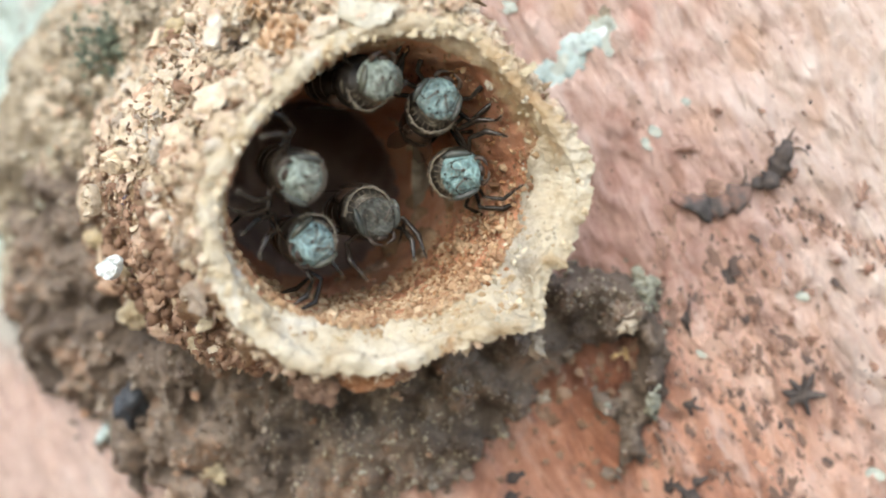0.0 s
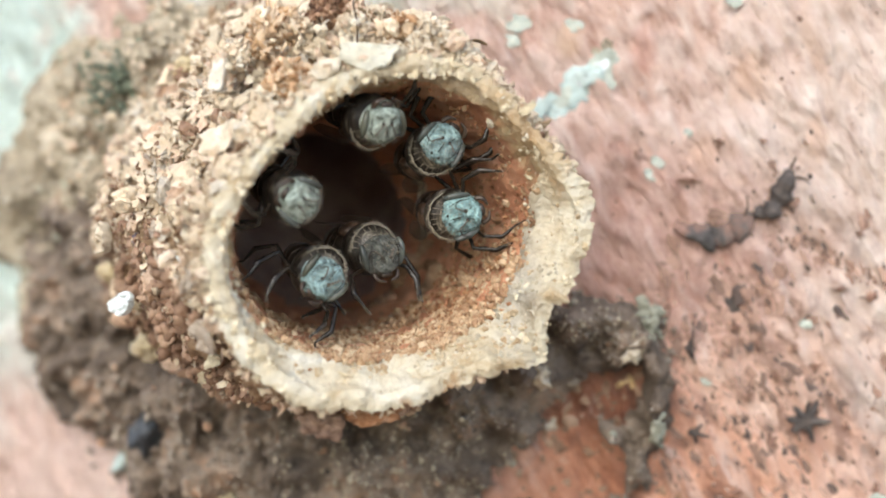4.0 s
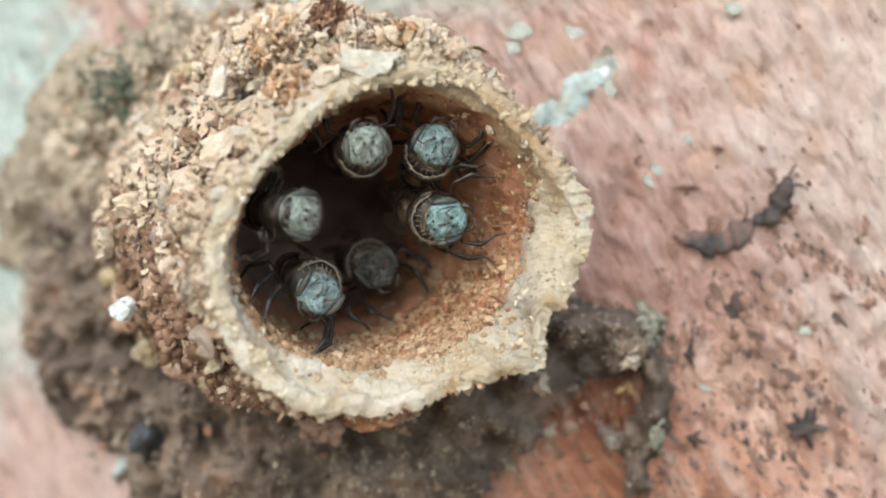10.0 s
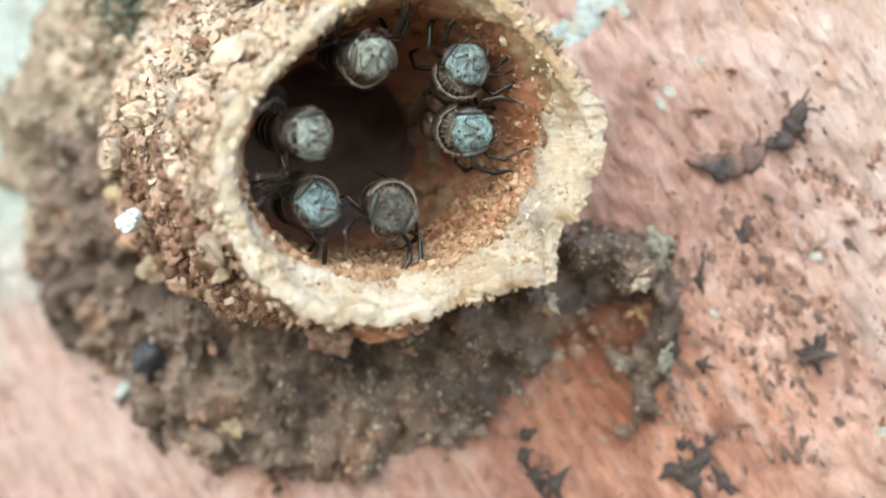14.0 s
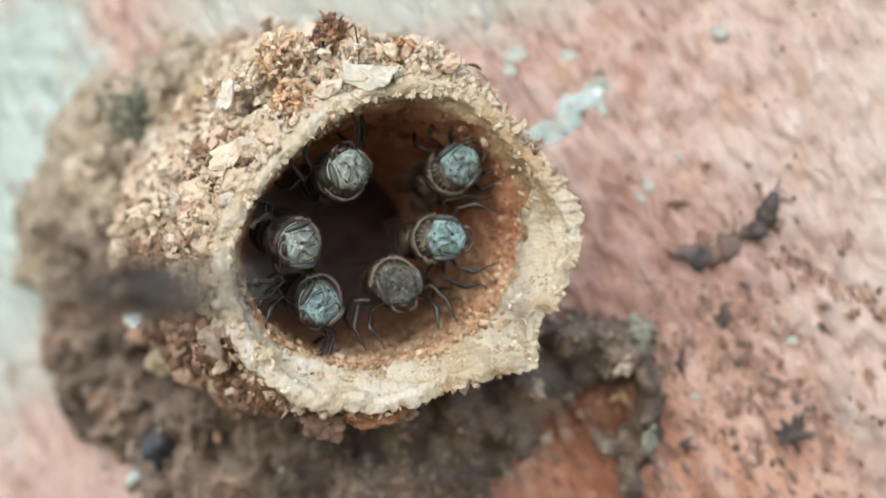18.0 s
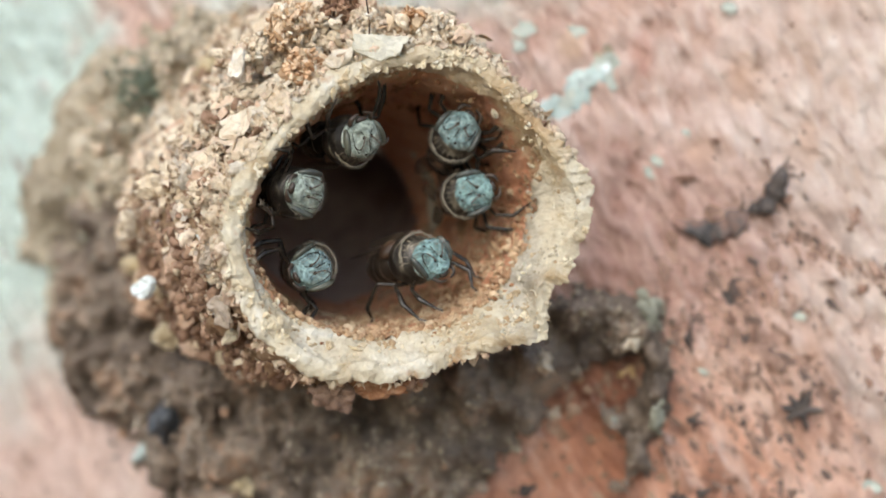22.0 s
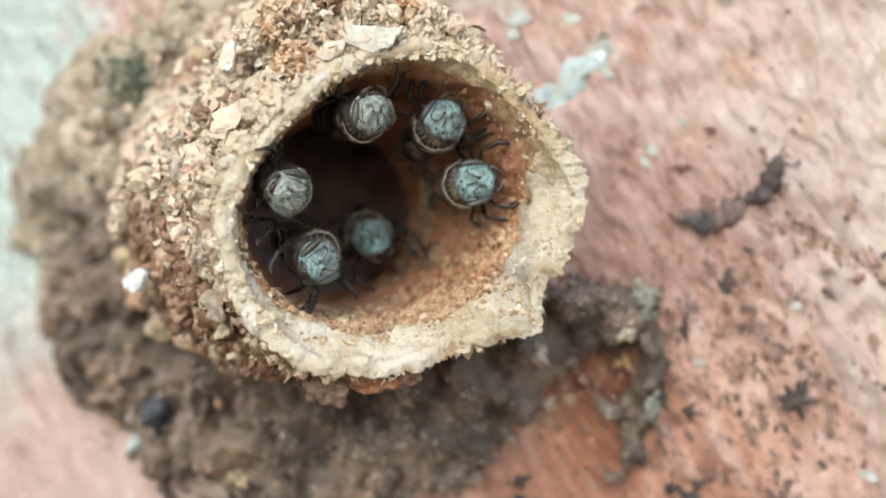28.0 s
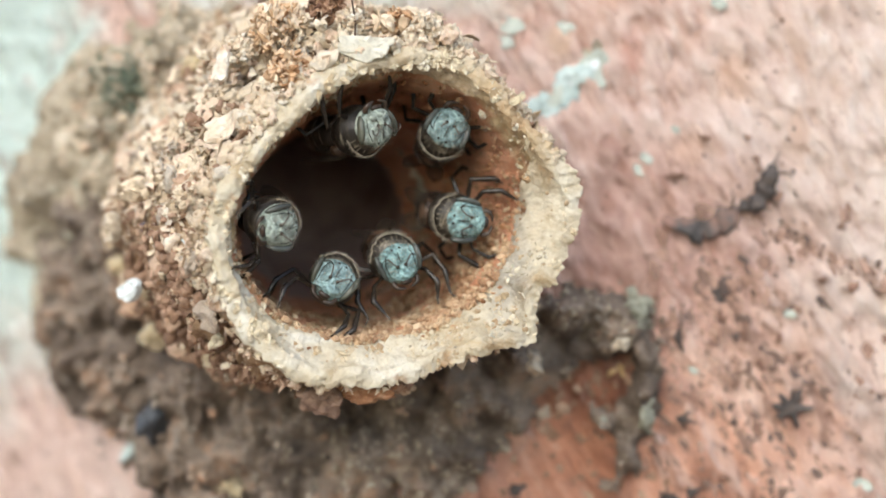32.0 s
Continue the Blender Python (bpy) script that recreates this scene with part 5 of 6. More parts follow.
    for i, (x, z, s) in enumerate(((2.3, 8.3, 0.3), (2.1, 7.7, 0.22), (4.2, 8.2, 0.24), (7.0, 3.6, 0.16), (6.8, 3.2, 0.2), (9.5, 8.9, 0.2), (8.0, 4.6, 0.12), (14.3, -7.6, 0.22), (8.6, -3.7, 0.14), (11.9, -1.8, 0.16))):
        ob = new("lime_dot", mesh_data("lime_dot", *moved(film(x, z, s, s * 1.5, rng.uniform(50, 90), 0.07, 400 + i), Matrix.Translation(-wall_seat(x, z))), lime_dull, False))
        ob.matrix_basis = Matrix.Translation(wall_seat(x, z) * MM)
        tagged(ob, "small dot of pale dried lime on plaster", "lime dot", "lime dots on the plaster")


def build_foot():
    rng = random.Random(33)
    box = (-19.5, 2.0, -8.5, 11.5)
    dusty = build_crust("dusty_resin_crust", "olive-brown crust of old resin round the tube's foot", olive_field, 1.7, box, 0.2, olive_bed)
    cover = strew(olive_field, 1.7, box, 5600, rng, (0.03, 0.15))
    scatter("crumb_cover", CHIPS + SHREDS[:16], grain_poses(cover, rng), olive_grains, dusty, True)
    loose("crumb", dusty, strew(olive_field, 1.7, box, 120, rng, (0.14, 0.28)), make_crumbs("olive_piece", OLIVE, 900, 0.85, 0.00008, False), rng, lambda r: lump(r, 0.3))
    litter = [(p, s) for p, s in strew(olive_field, 1.7, (-15, -5, 2.2, 9.5), 900, rng, (0.06, 0.2))]
    scatter("straw_litter", PLATES[:30] + CRUMBS[:16], grain_poses(litter, rng), sand_grains, dusty, True)
    moss = [moved(chunk(rng, 0.5), at((-11.7 + rng.gauss(0, 0.7), crust_y(olive_field, -11.7, 6.4, 1.7) - 0.15 + rng.gauss(0, 0.12), 6.5 + rng.gauss(0, 0.6)), (0.10, 0.10, 0.10), rng)) for _ in range(160)]
    green = make_crumbs("dark_moss", [(0, (0.06, 0.085, 0.06)), (1, (0.16, 0.18, 0.125))], 900, 0.9, 0.00006)
    tagged(new("moss_patch", mesh_data("moss_patch", *join_fast(moss), green, False)), "dark green moss tuft on the olive crust", "moss", kind="stuff")
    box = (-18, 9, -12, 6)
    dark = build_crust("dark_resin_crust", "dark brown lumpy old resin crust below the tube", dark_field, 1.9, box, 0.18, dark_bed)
    cover = strew(dark_field, 1.9, box, 6500, rng, (0.03, 0.12), -0.05)
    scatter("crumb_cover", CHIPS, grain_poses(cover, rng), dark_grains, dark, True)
    dust = [(p, s) for p, s in strew(dark_field, 1.9, (-5.5, 3.0, -9.3, -4.3), 800, rng, (0.03, 0.10)) if rng.random() < blob((p[0], p[2]), (-1.4, -7.0), (4.2, 2.6)) + 0.35]
    # crumbs for the right block's grey patches, also lightening the lip's shade there
    dust += [(p, s) for p, s in strew(dark_field, 1.9, (3.0, 7.4, -3.2, -0.4), 260, rng, (0.03, 0.10)) if rng.random() < blob((p[0], p[2]), (5.0, -1.3), (2.4, 1.3)) + 0.3]
    scatter("dust_cover", CHIPS, grain_poses(dust, rng), olive_grains, dark, True)
    loose("crumb", dark, strew(dark_field, 1.9, box, 110, rng, (0.10, 0.24)), dark_piece, rng, lambda r: lump(r, 0.5, 2.0))
    bits = []
    for _ in range(110):
        x, z = rng.gauss(4.6, 1.5), rng.gauss(-5.6, 1.8)
        s = rng.uniform(0.05, 0.16) + 0.2 * rng.random() ** 5
        bits.append(moved(chunk(rng, 0.5), Matrix.Translation(wall_seat(x, z, -0.02)) @ pose(0, 0, 0, 0, rng.uniform(0, 180), 0) @ Matrix.Diagonal((s, 0.1, s * rng.uniform(0.6, 1.8), 1))))
    tagged(new("resin_crumbs", mesh_data("resin_crumbs", *join_fast(bits), clay_grains, False)), "rusty resin crumbs strewn on stained plaster", "crumbs", kind="stuff")
    def stone(x, z, s, mat, label, field=dark_field):
        p = (x, crust_y(field, x, z, 1.9) - 0.12, z)
        part("pebble", moved(crumb(rng), Matrix.Translation(p) @ turn_of(rng) @ Matrix.Diagonal((s * 1.1, s * 0.9, s * 0.8, 1))), mat, dark, label)
    lichen = make_crumbs("grey_lichen", [(0.2, (0.17, 0.17, 0.13)), (0.5, (0.29, 0.295, 0.23)), (0.85, (0.40, 0.40, 0.33))], 900, 0.85, 0.0001, None)
    stone(5.98, -3.73, 0.32, make_crumbs("yellow_grain", [(0.2, (0.55, 0.36, 0.16)), (0.8, (0.74, 0.56, 0.31))], 900, 0.5, 0.00005, None), "yellow resin bead")
    stone(6.11, -2.69, 0.40, straw, "pale cream grain")
    stone(3.19, -3.36, 0.4, straw, "pale cream grain")
    stone(3.39, -5.36, 0.46, straw, "tan sand grain")
    stone(5.5, -5.35, 0.16, lichen, "pale lime grain")
    stone(-12.2, -7.2, 0.42, lime_white, "pale lime grain")
    stone(-10.5, -5.7, 0.7, make_crumbs("blue_black_bead", [(0.2, (0.018, 0.021, 0.025)), (0.8, (0.045, 0.052, 0.06))], 500, 0.4, 0.00005, None), "blue-black resin bead")
    stone(-7.6, -7.9, 0.42, rust_wax, "orange-brown resin bead")
    pale = [(6.85 + rng.gauss(0, 0.24), -1.05 + rng.gauss(0, 0.42)) for _ in range(130)] + [(6.95 + rng.gauss(0, 0.12), -5.2 + rng.gauss(0, 0.28)) for _ in range(34)] + [(6.2 + rng.gauss(0, 0.35), -0.75 + rng.gauss(0, 0.14)) for _ in range(40)]
    seats = [((x, crust_y(dark_field, x, z, 1.9) - 0.03, z), rng.uniform(0.06, 0.15) + 0.1 * rng.random() ** 3) for x, z in pale]
    scatter("lichen", CRUMBS, grain_poses(seats, rng, (0.4, 0.8)), lichen, dark, True)["label"] = "pale green-grey lichen"
    return dusty, dark


# ---- the bees ----
BEE, HEAD = 0.87, 0.87


def build_bee(label, face, eyes, seed):
    """A stingless bee; its head's middle is the origin, it looks along -y, its back is up."""
    rng = random.Random(seed)
    bee = thing("stingless_bee", label, "bee", "guard bees in the tube")
    v, f = sphere(0.93, 0.52, 0.84, 36, 24)
    v = [(x * (1 - 0.10 * max(0, -z)), y * (1.0 - 0.25 * (x / 0.93) ** 2), z) for x, y, z in v]
    head = part("head", (v, f), face, bee)
    for sx in (-1, 1):
        e = moved(sphere(0.17, 0.33, 0.58, 18, 16), Matrix.Translation((sx * 0.74, -0.06, 0.04)) @ pose(0, 0, 0, 0, sx * 10, sx * 24))
        part("eye", e, eyes, head, "large oval compound eye")
    part("clypeus", moved(sphere(0.48, 0.22, 0.30, 20, 12), Matrix.Translation((0, -0.40, -0.36)) @ pose(0, 0, 0, -14)), face, head)
    part("labrum", moved(sphere(0.26, 0.14, 0.13, 14, 8), Matrix.Translation((0, -0.36, -0.72))), jaw_mat, head)
    for sx in (-1, 1):
        part("mandible", tube(curve_points([(sx * 0.52, -0.25, -0.62), (sx * 0.42, -0.42, -0.86), (sx * 0.10, -0.46, -0.98)], 5), [0.11, 0.12, 0.12, 0.11, 0.11, 0.10, 0.09, 0.08, 0.07, 0.06, 0.03], 8, 0.7), jaw_mat, head, "dark horny jaw")
    # dark seams and antenna sockets of the face, a raised keel between them
    seams = [tube([(0, -0.42, 0.60), (0, -0.515, 0.30), (0, -0.545, 0.10)], [0.015, 0.022, 0.012], 6)]
    for sx in (-1, 1):
        seams.append(tube(curve_points([(sx * 0.50, -0.35, 0.56), (sx * 0.60, -0.375, 0.2), (sx * 0.57, -0.375, -0.36)], 5), [0.012, 0.018, 0.014, 0.02, 0.016, 0.022, 0.014, 0.018, 0.012, 0.016, 0.008], 6))
        seams.append(tube([(sx * 0.16, -0.545, -0.10), (sx * 0.26, -0.55, -0.28), (sx * 0.46, -0.45, -0.44)], [0.014, 0.018, 0.014], 6))
        seams.append(sphere(0.075, 0.04, 0.085, 12, 8, (sx * 0.17, -0.51, 0.0)))
    part("face_seam", join(*seams), chitin, head, "dark seams and sockets of the face")
    part("face_ridge", tube([(0, -0.52, 0.06), (0, -0.60, -0.08), (0, -0.58, -0.22)], [0.03, 0.06, 0.04], 8), face, head)
    for x, z in ((-0.16, 0.66), (0.16, 0.66), (0, 0.58)):
        part("ocellus", sphere(0.075, 0.075, 0.075, 10, 8, (x, -0.24 - 0.05 * (z < 0.6), z)), chitin, head)
    ant = []
    for sx in (-1, 1):
        a = part("antenna", tube(curve_points([(0, 0, 0), (sx * 0.10, -0.07, 0.22), (sx * 0.24, -0.03, 0.44)], 5), [0.03] * 9 + [0.032, 0.026], 6), antenna_mat, bee, "pale scape with a dark elbowed tip")
        part("flagellum", tube(curve_points([(sx * 0.24, -0.03, 0.44), (sx * 0.40, -0.12, 0.46), (sx * 0.52, -0.16, 0.38), (sx * 0.58, -0.18, 0.24)], 6), [0.02, 0.02] + [0.025] * 15 + [0.02, 0.012], 6), chitin, a)
        a.matrix_basis = Matrix.Translation((sx * 0.17 * MM, -0.54 * MM, 0.0))
        ant.append(a)
    # short pale hairs standing round the head's edge and between the eyes
    bits = []
    for i in range(90):
        t = rng.uniform(-0.25, math.pi + 0.25)
        p = Vector((0.84 * math.cos(t), rng.uniform(-0.25, 0.10), 0.80 * math.sin(t)))
        d = Vector((math.cos(t), rng.uniform(-0.9, 0.1), math.sin(t) + 0.2)).normalized() * rng.uniform(0.10, 0.2)
        bits.append(tube([p, p + d], [0.012, 0.003], 3))
    for i in range(110):
        x, z = rng.uniform(-0.55, 0.55), rng.uniform(-0.6, 0.6)
        y = -0.52 * math.sqrt(max(0.05, 1 - (x / 0.93) ** 2 - (z / 0.84) ** 2))
        d = Vector((x * 0.5 + rng.gauss(0, 0.3), -0.6, rng.gauss(0, 0.4))).normalized() * rng.uniform(0.08, 0.16)
        bits.append(tube([Vector((x, y, z)), Vector((x, y, z)) + d], [0.010, 0.003], 3))
    part("head_hair", join_fast(bits), hair_mat, head, "short pale hair")
    th = part("thorax", moved(sphere(0.90, 0.95, 0.92, 28, 18), Matrix.Translation((0, 1.05, 0.07))), thorax_mat, bee, "black thorax with pale hair bands")
    part("scutellum", moved(sphere(0.55, 0.35, 0.3, 16, 10), Matrix.Translation((0, 2.1, 0.62))), chitin_brown, th)
    # pale fringe over the top of the back, with lines of hair on it
    bits = []
    rim = [Vector((0.86 * math.cos(t), 0.52 + 0.10 * math.sin(t), 0.10 + 0.92 * math.sin(t))) for t in [math.pi * (0.06 + 0.88 * i / 30) for i in range(31)]]
    bits.append(tube([p + Vector((rng.gauss(0, 0.02), 0, rng.gauss(0, 0.02))) for p in rim], [0.014 + 0.020 * rng.random() for _ in rim], 6))
    for i in range(150):
        t = math.pi * rng.uniform(0.03, 0.97)
        p = Vector((0.85 * math.cos(t), 0.54 + 0.10 * math.sin(t), 0.10 + 0.90 * math.sin(t)))
        d = Vector((math.cos(t) + rng.gauss(0, 0.25), rng.uniform(-0.8, 0.6), math.sin(t) + rng.gauss(0, 0.25))).normalized() * rng.uniform(0.06, 0.17)
        bits.append(tube([p, p + d], [0.012, 0.003], 3))
    for i in range(10):
        t = math.pi * (0.10 + 0.80 * (i + rng.uniform(-0.25, 0.25)) / 9)
        a, b = Vector((0.79 * math.cos(t), 0.60, 0.10 + 0.84 * math.sin(t))), Vector((0.64 * math.cos(t), 0.40, 0.10 + 0.66 * math.sin(t)))
        bits.append(tube([a, (a + b) / 2 + Vector((0, -0.04, 0)), b], [0.017, 0.014, 0.006], 5))
    part("fringe", join_fast(bits), hair_mat, th, "pale hairy fringe round the back")
    ab = part("abdomen", moved(sphere(0.74, 1.1, 0.68, 24, 16), Matrix.Translation((0, 2.85, 0.0)) @ pose(0, 0, 0, -5)), chitin, bee)
    for k in range(4):
        y = 2.4 + 0.36 * k
        r = math.sqrt(max(0.1, 1 - ((y - 2.85) / 1.1) ** 2))
        ring = [Vector((0.74 * r * math.cos(2 * math.pi * i / 24), y, 0.68 * r * math.sin(2 * math.pi * i / 24))) for i in range(25)]
        part("band", tube(ring, [0.02] * 25, 5), chitin_brown, ab)
    for sx in (-1, 1):
        w = []
        for i in range(13):
            f2 = i / 12
            half = 0.05 + 0.55 * math.sin(math.pi * min(1, 0.08 + 0.86 * f2)) ** 0.7
            for s2 in (-1, 1):
                w.append((sx * (0.40 + 0.10 * f2) + s2 * half * 0.6, 1.5 + 2.6 * f2, 0.92 - 0.16 * f2 + 0.05 * s2 * sx))
        fc = [(2 * i, 2 * i + 1, 2 * i + 3, 2 * i + 2) for i in range(12)]
        w2 = [(x, y, z - 0.015) for x, y, z in w]
        part("wing", join((w, fc), (w2, [q[::-1] for q in fc])), wing_mat, bee, "smoky folded wing")
    legs = []
    for sx in (-1, 1):
        for k, ctrl in enumerate((((0.45, 0.75, -0.45), (1.02, 0.35, -0.62), (1.20, -0.05, -1.10), (1.02, -0.30, -1.62), (0.95, -0.55, -1.78)),
                                  ((0.62, 1.25, -0.50), (1.40, 1.00, -0.35), (1.72, 0.62, -1.00), (1.62, 0.35, -1.62), (1.66, 0.12, -1.80)),
                                  ((0.60, 1.75, -0.45), (1.35, 2.10, -0.20), (1.75, 2.60, -0.85), (1.60, 2.90, -1.45), (1.65, 3.25, -1.62)))):
            pts = [Vector((sx * (x + rng.uniform(-0.08, 0.08)), y + rng.uniform(-0.1, 0.1), z + rng.uniform(-0.06, 0.06))) for x, y, z in ctrl]
            c = [pts[i].lerp(pts[i + 1], q / 6) for i in range(4) for q in range(6)] + [pts[-1]]
            n = len(c)
            rad = [0.062 * (1 - i / n) + 0.030 + (0.04 if 7 <= i <= 17 else 0) * math.sin(math.pi * (i - 7) / 10) for i in range(n)]
            hip = pts[0].copy()
            c = [p - hip for p in c]
            leg = part("leg", tube(c, rad, 8, 0.75), chitin, bee)
            leg.matrix_basis = Matrix.Translation(hip * MM)
            legs.append(leg)
            hairs = []
            for i in range(40):
                p = c[rng.randrange(6, n)]
                d = Vector((rng.gauss(0, 1), rng.gauss(0, 1), rng.gauss(0, 1))).normalized() * rng.uniform(0.1, 0.18)
                hairs.append(tube([p, p + d], [0.012, 0.003], 3))
            part("leg_hair", join_fast(hairs), hair_mat, leg)
    front = [head, *head.children_recursive, *ant, *(c for a in ant for c in a.children)]
    for ob in bee.children_recursive:
        ob.data.transform(Matrix.Scale(BEE * (HEAD if ob in front else 1), 4))
    for a in ant + legs:
        a.matrix_basis = Matrix.Translation(a.matrix_basis.translation * BEE * (HEAD if a in ant else 1))
    return bee, ant, legs


MOUTH = Vector((0.318, -0.948, 0.026))


def bee_pose(x, y, z, yaw=0.0, pitch=0.0, roll=0.0, lean=(0.1, 0.0), nod=0.16):
    """A bee at a place on the tube's inner face: back to the tube's axis, face to the mouth; turns in degrees."""
    p = Vector((x, y, z))
    depth = (ring_y(x, z) - y) / -9.0
    axis_x = CEN[0] + (HOLE[0] - CEN[0]) * max(0, min(depth, 1))
    up = Vector((axis_x - x, 0, CEN[1] + 0.15 - z))
    look_out = (MOUTH + Vector((lean[0], 0, lean[1]))).normalized()
    up = (up - look_out * up.dot(look_out)).normalized()
    face = (look_out - up * nod).normalized()
    up = (up - face * up.dot(face)).normalized()
    right = up.cross(face)
    m = Matrix((right * -1, face * -1, up)).transposed()
    if m.determinant() < 0:
        m = Matrix((right, face * -1, up)).transposed()
    return Matrix.Translation(p * MM) @ m.to_4x4() @ pose(0, 0, 0, pitch, roll, yaw)


def track(rows, seed, lean=(0.1, 0.0), nod=0.16):
    """Rows of seconds and place, and a turn to the side where there is one, with small restless turns of the body."""
    rng = random.Random(seed)
    return [(r[0], bee_pose(*r[1:4], rng.gauss(0, 7) + (r[4] if len(r) > 4 else 0), rng.gauss(0, 5), rng.gauss(0, 6), lean, nod)) for r in rows]


def free(t, x, y, z, rx=0, ry=0, rz=0):
    return t, pose(x * MM, y * MM, z * MM, rx, ry, rz)


def feel(limb, seed, swing=14):
    """An antenna or a leg that feels about."""
    rng = random.Random(seed)
    base = limb.matrix_basis.copy()
    walk(limb, [(0.5 * i, base @ pose(0, 0, 0, rng.gauss(0, swing), rng.gauss(0, 0.7 * swing), rng.gauss(0, 1.1 * swing))) for i in range(65)])


build_wall()
TUBE, FLIP = build_tube()
build_tube_pieces(TUBE)
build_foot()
build_wall_things()

BEES = {}
for key, label, face, eyes in (("a", "olive-grey stingless bee at the top of the tube mouth", face_olive, eye_green), ("b", "blue-grey stingless bee clinging below the lip", face_blue, eye_mat),
                               ("c", "olive-grey stingless bee with antennae raised", face_olive, eye_mat), ("d", "teal-faced stingless bee on the amber lining", face_teal, eye_mat),
                               ("e", "blue-grey stingless bee standing on crumbs inside the lip", face_blue, eye_green), ("f", "stingless bee on the tube's floor, face darkened as in shade", face_shaded, eye_mat),
                               ("m", "teal-faced stingless bee walking up from the tunnel", face_teal, eye_mat),
                               ("h", "stingless bee coming up from the tunnel, face darkened as in shade", face_shaded, eye_mat), ("k", "teal-faced stingless bee on the tube's floor", face_teal, eye_mat),
                               ("g", "dark stingless bee flying home into the tube", face_olive, eye_mat)):
    BEES[key] = build_bee(label, face, eyes, ord(key))


def motions():
    walk(BEES['a'][0], track([(0, -1.22, -7.84, 4.72), (0.5, -1.21, -7.83, 4.75), (1, -1.07, -7.78, 4.89), (1.5, -1.26, -7.85, 4.88), (2, -1.37, -7.89, 4.63), (2.5, -1.41, -7.91, 4.5), (4.5, -1.15, -7.82, 4.63), (5, -1.15, -7.82, 4.57), (5.5, -1.26, -7.86, 4.26), (6, -1.55, -7.96, 4.16), (7, -1.65, -8, 4.04), (8, -1.71, -8.02, 4), (9, -1.53, -7.96, 4.16), (10, -1.64, -7.99, 4.16), (11, -1.84, -8.07, 3.83), (12, -1.45, -7.93, 4.03), (13, -1.47, -7.94, 4.14), (13.5, -1.62, -7.99, 4.13), (15.5, -2.13, -8.17, 3.8), (16, -2.11, -8.16, 3.93), (16.5, -2.04, -8.13, 3.93), (17, -2.05, -8.14, 3.98), (17.5, -2.05, -8.14, 3.82), (18, -2.18, -8.19, 3.75), (18.5, -2.39, -8.26, 3.65), (19, -2.32, -8.24, 3.58), (19.5, -2.37, -8.26, 3.48), (20, -2.25, -8.22, 3.52), (20.5, -2.26, -8.22, 3.6), (21, -2.13, -8.17, 3.71), (22, -2.07, -8.15, 3.78), (23, -2.16, -8.18, 3.62), (24, -1.82, -8.06, 3.82), (24.5, -2.04, -8.14, 3.84), (25, -2.24, -8.21, 3.82), (25.5, -2.12, -8.16, 3.9), (27.5, -1.72, -8.02, 4.25), (28, -1.58, -7.97, 4.32), (28.5, -1.38, -7.9, 4.36), (29, -1.36, -7.89, 4.64), (29.5, -1.43, -7.91, 4.59), (30, -1.41, -7.91, 4.22), (30.5, -1.37, -7.9, 4.34), (31, -1.38, -7.91, 4.26), (32, -1.31, -7.88, 4.2)], 65, (0.42, -0.08), 0.0))
    walk(BEES['b'][0], track([(0, 0.38, -6.47, 4.25), (0.5, 0.44, -6.45, 4.31), (1, 0.58, -6.4, 4.4), (1.5, 0.59, -6.39, 4.44), (2, 0.67, -6.37, 4.27), (2.5, 0.39, -6.47, 4.04), (4.5, 0.45, -6.45, 4.06), (5, 0.5, -6.43, 4.13), (5.5, 0.46, -6.45, 4.07), (6, 0.49, -6.44, 4.11), (7, 0.3, -6.5, 4.04), (8, 0.29, -6.5, 4.15), (9, 0.3, -6.5, 4.03), (10, 0.24, -6.52, 4.21), (11, 0.59, -6.41, 3.98), (12, 0.66, -6.38, 4.09), (13, 0.79, -6.34, 4.12), (13.5, 0.83, -6.32, 3.97), (15.5, 0.38, -6.47, 4.02), (16, 0.64, -6.38, 4.4), (16.5, 0.86, -6.3, 4.35), (17, 0.96, -6.27, 4.31), (17.5, 1.38, -6.13, 4.17), (18, 1.07, -6.24, 3.98), (18.5, 0.22, -6.53, 3.84), (19, 0.54, -6.43, 3.78), (19.5, 0.63, -6.4, 3.83), (20, 0.58, -6.41, 4), (20.5, 0.52, -6.43, 3.94), (21, 0.36, -6.48, 3.91), (22, 0.73, -6.36, 4.14), (23, 0.81, -6.33, 4.19), (24, 0.27, -6.51, 4.11), (24.5, 0.16, -6.54, 4.3), (25, -0.17, -6.66, 4.2), (25.5, 0.36, -6.48, 4.19), (27.5, 1.04, -6.25, 4.22), (28, 0.46, -6.44, 4.21), (28.5, 0.79, -6.33, 4.37), (29, 0.69, -6.36, 4.31), (29.5, 0.73, -6.35, 4.17), (30, 0.76, -6.35, 4.1), (30.5, 0.93, -6.29, 4.08), (31, 0.79, -6.33, 4.16), (32, 0.77, -6.34, 4.25)], 66, (0.06, 0.12), 0.06))
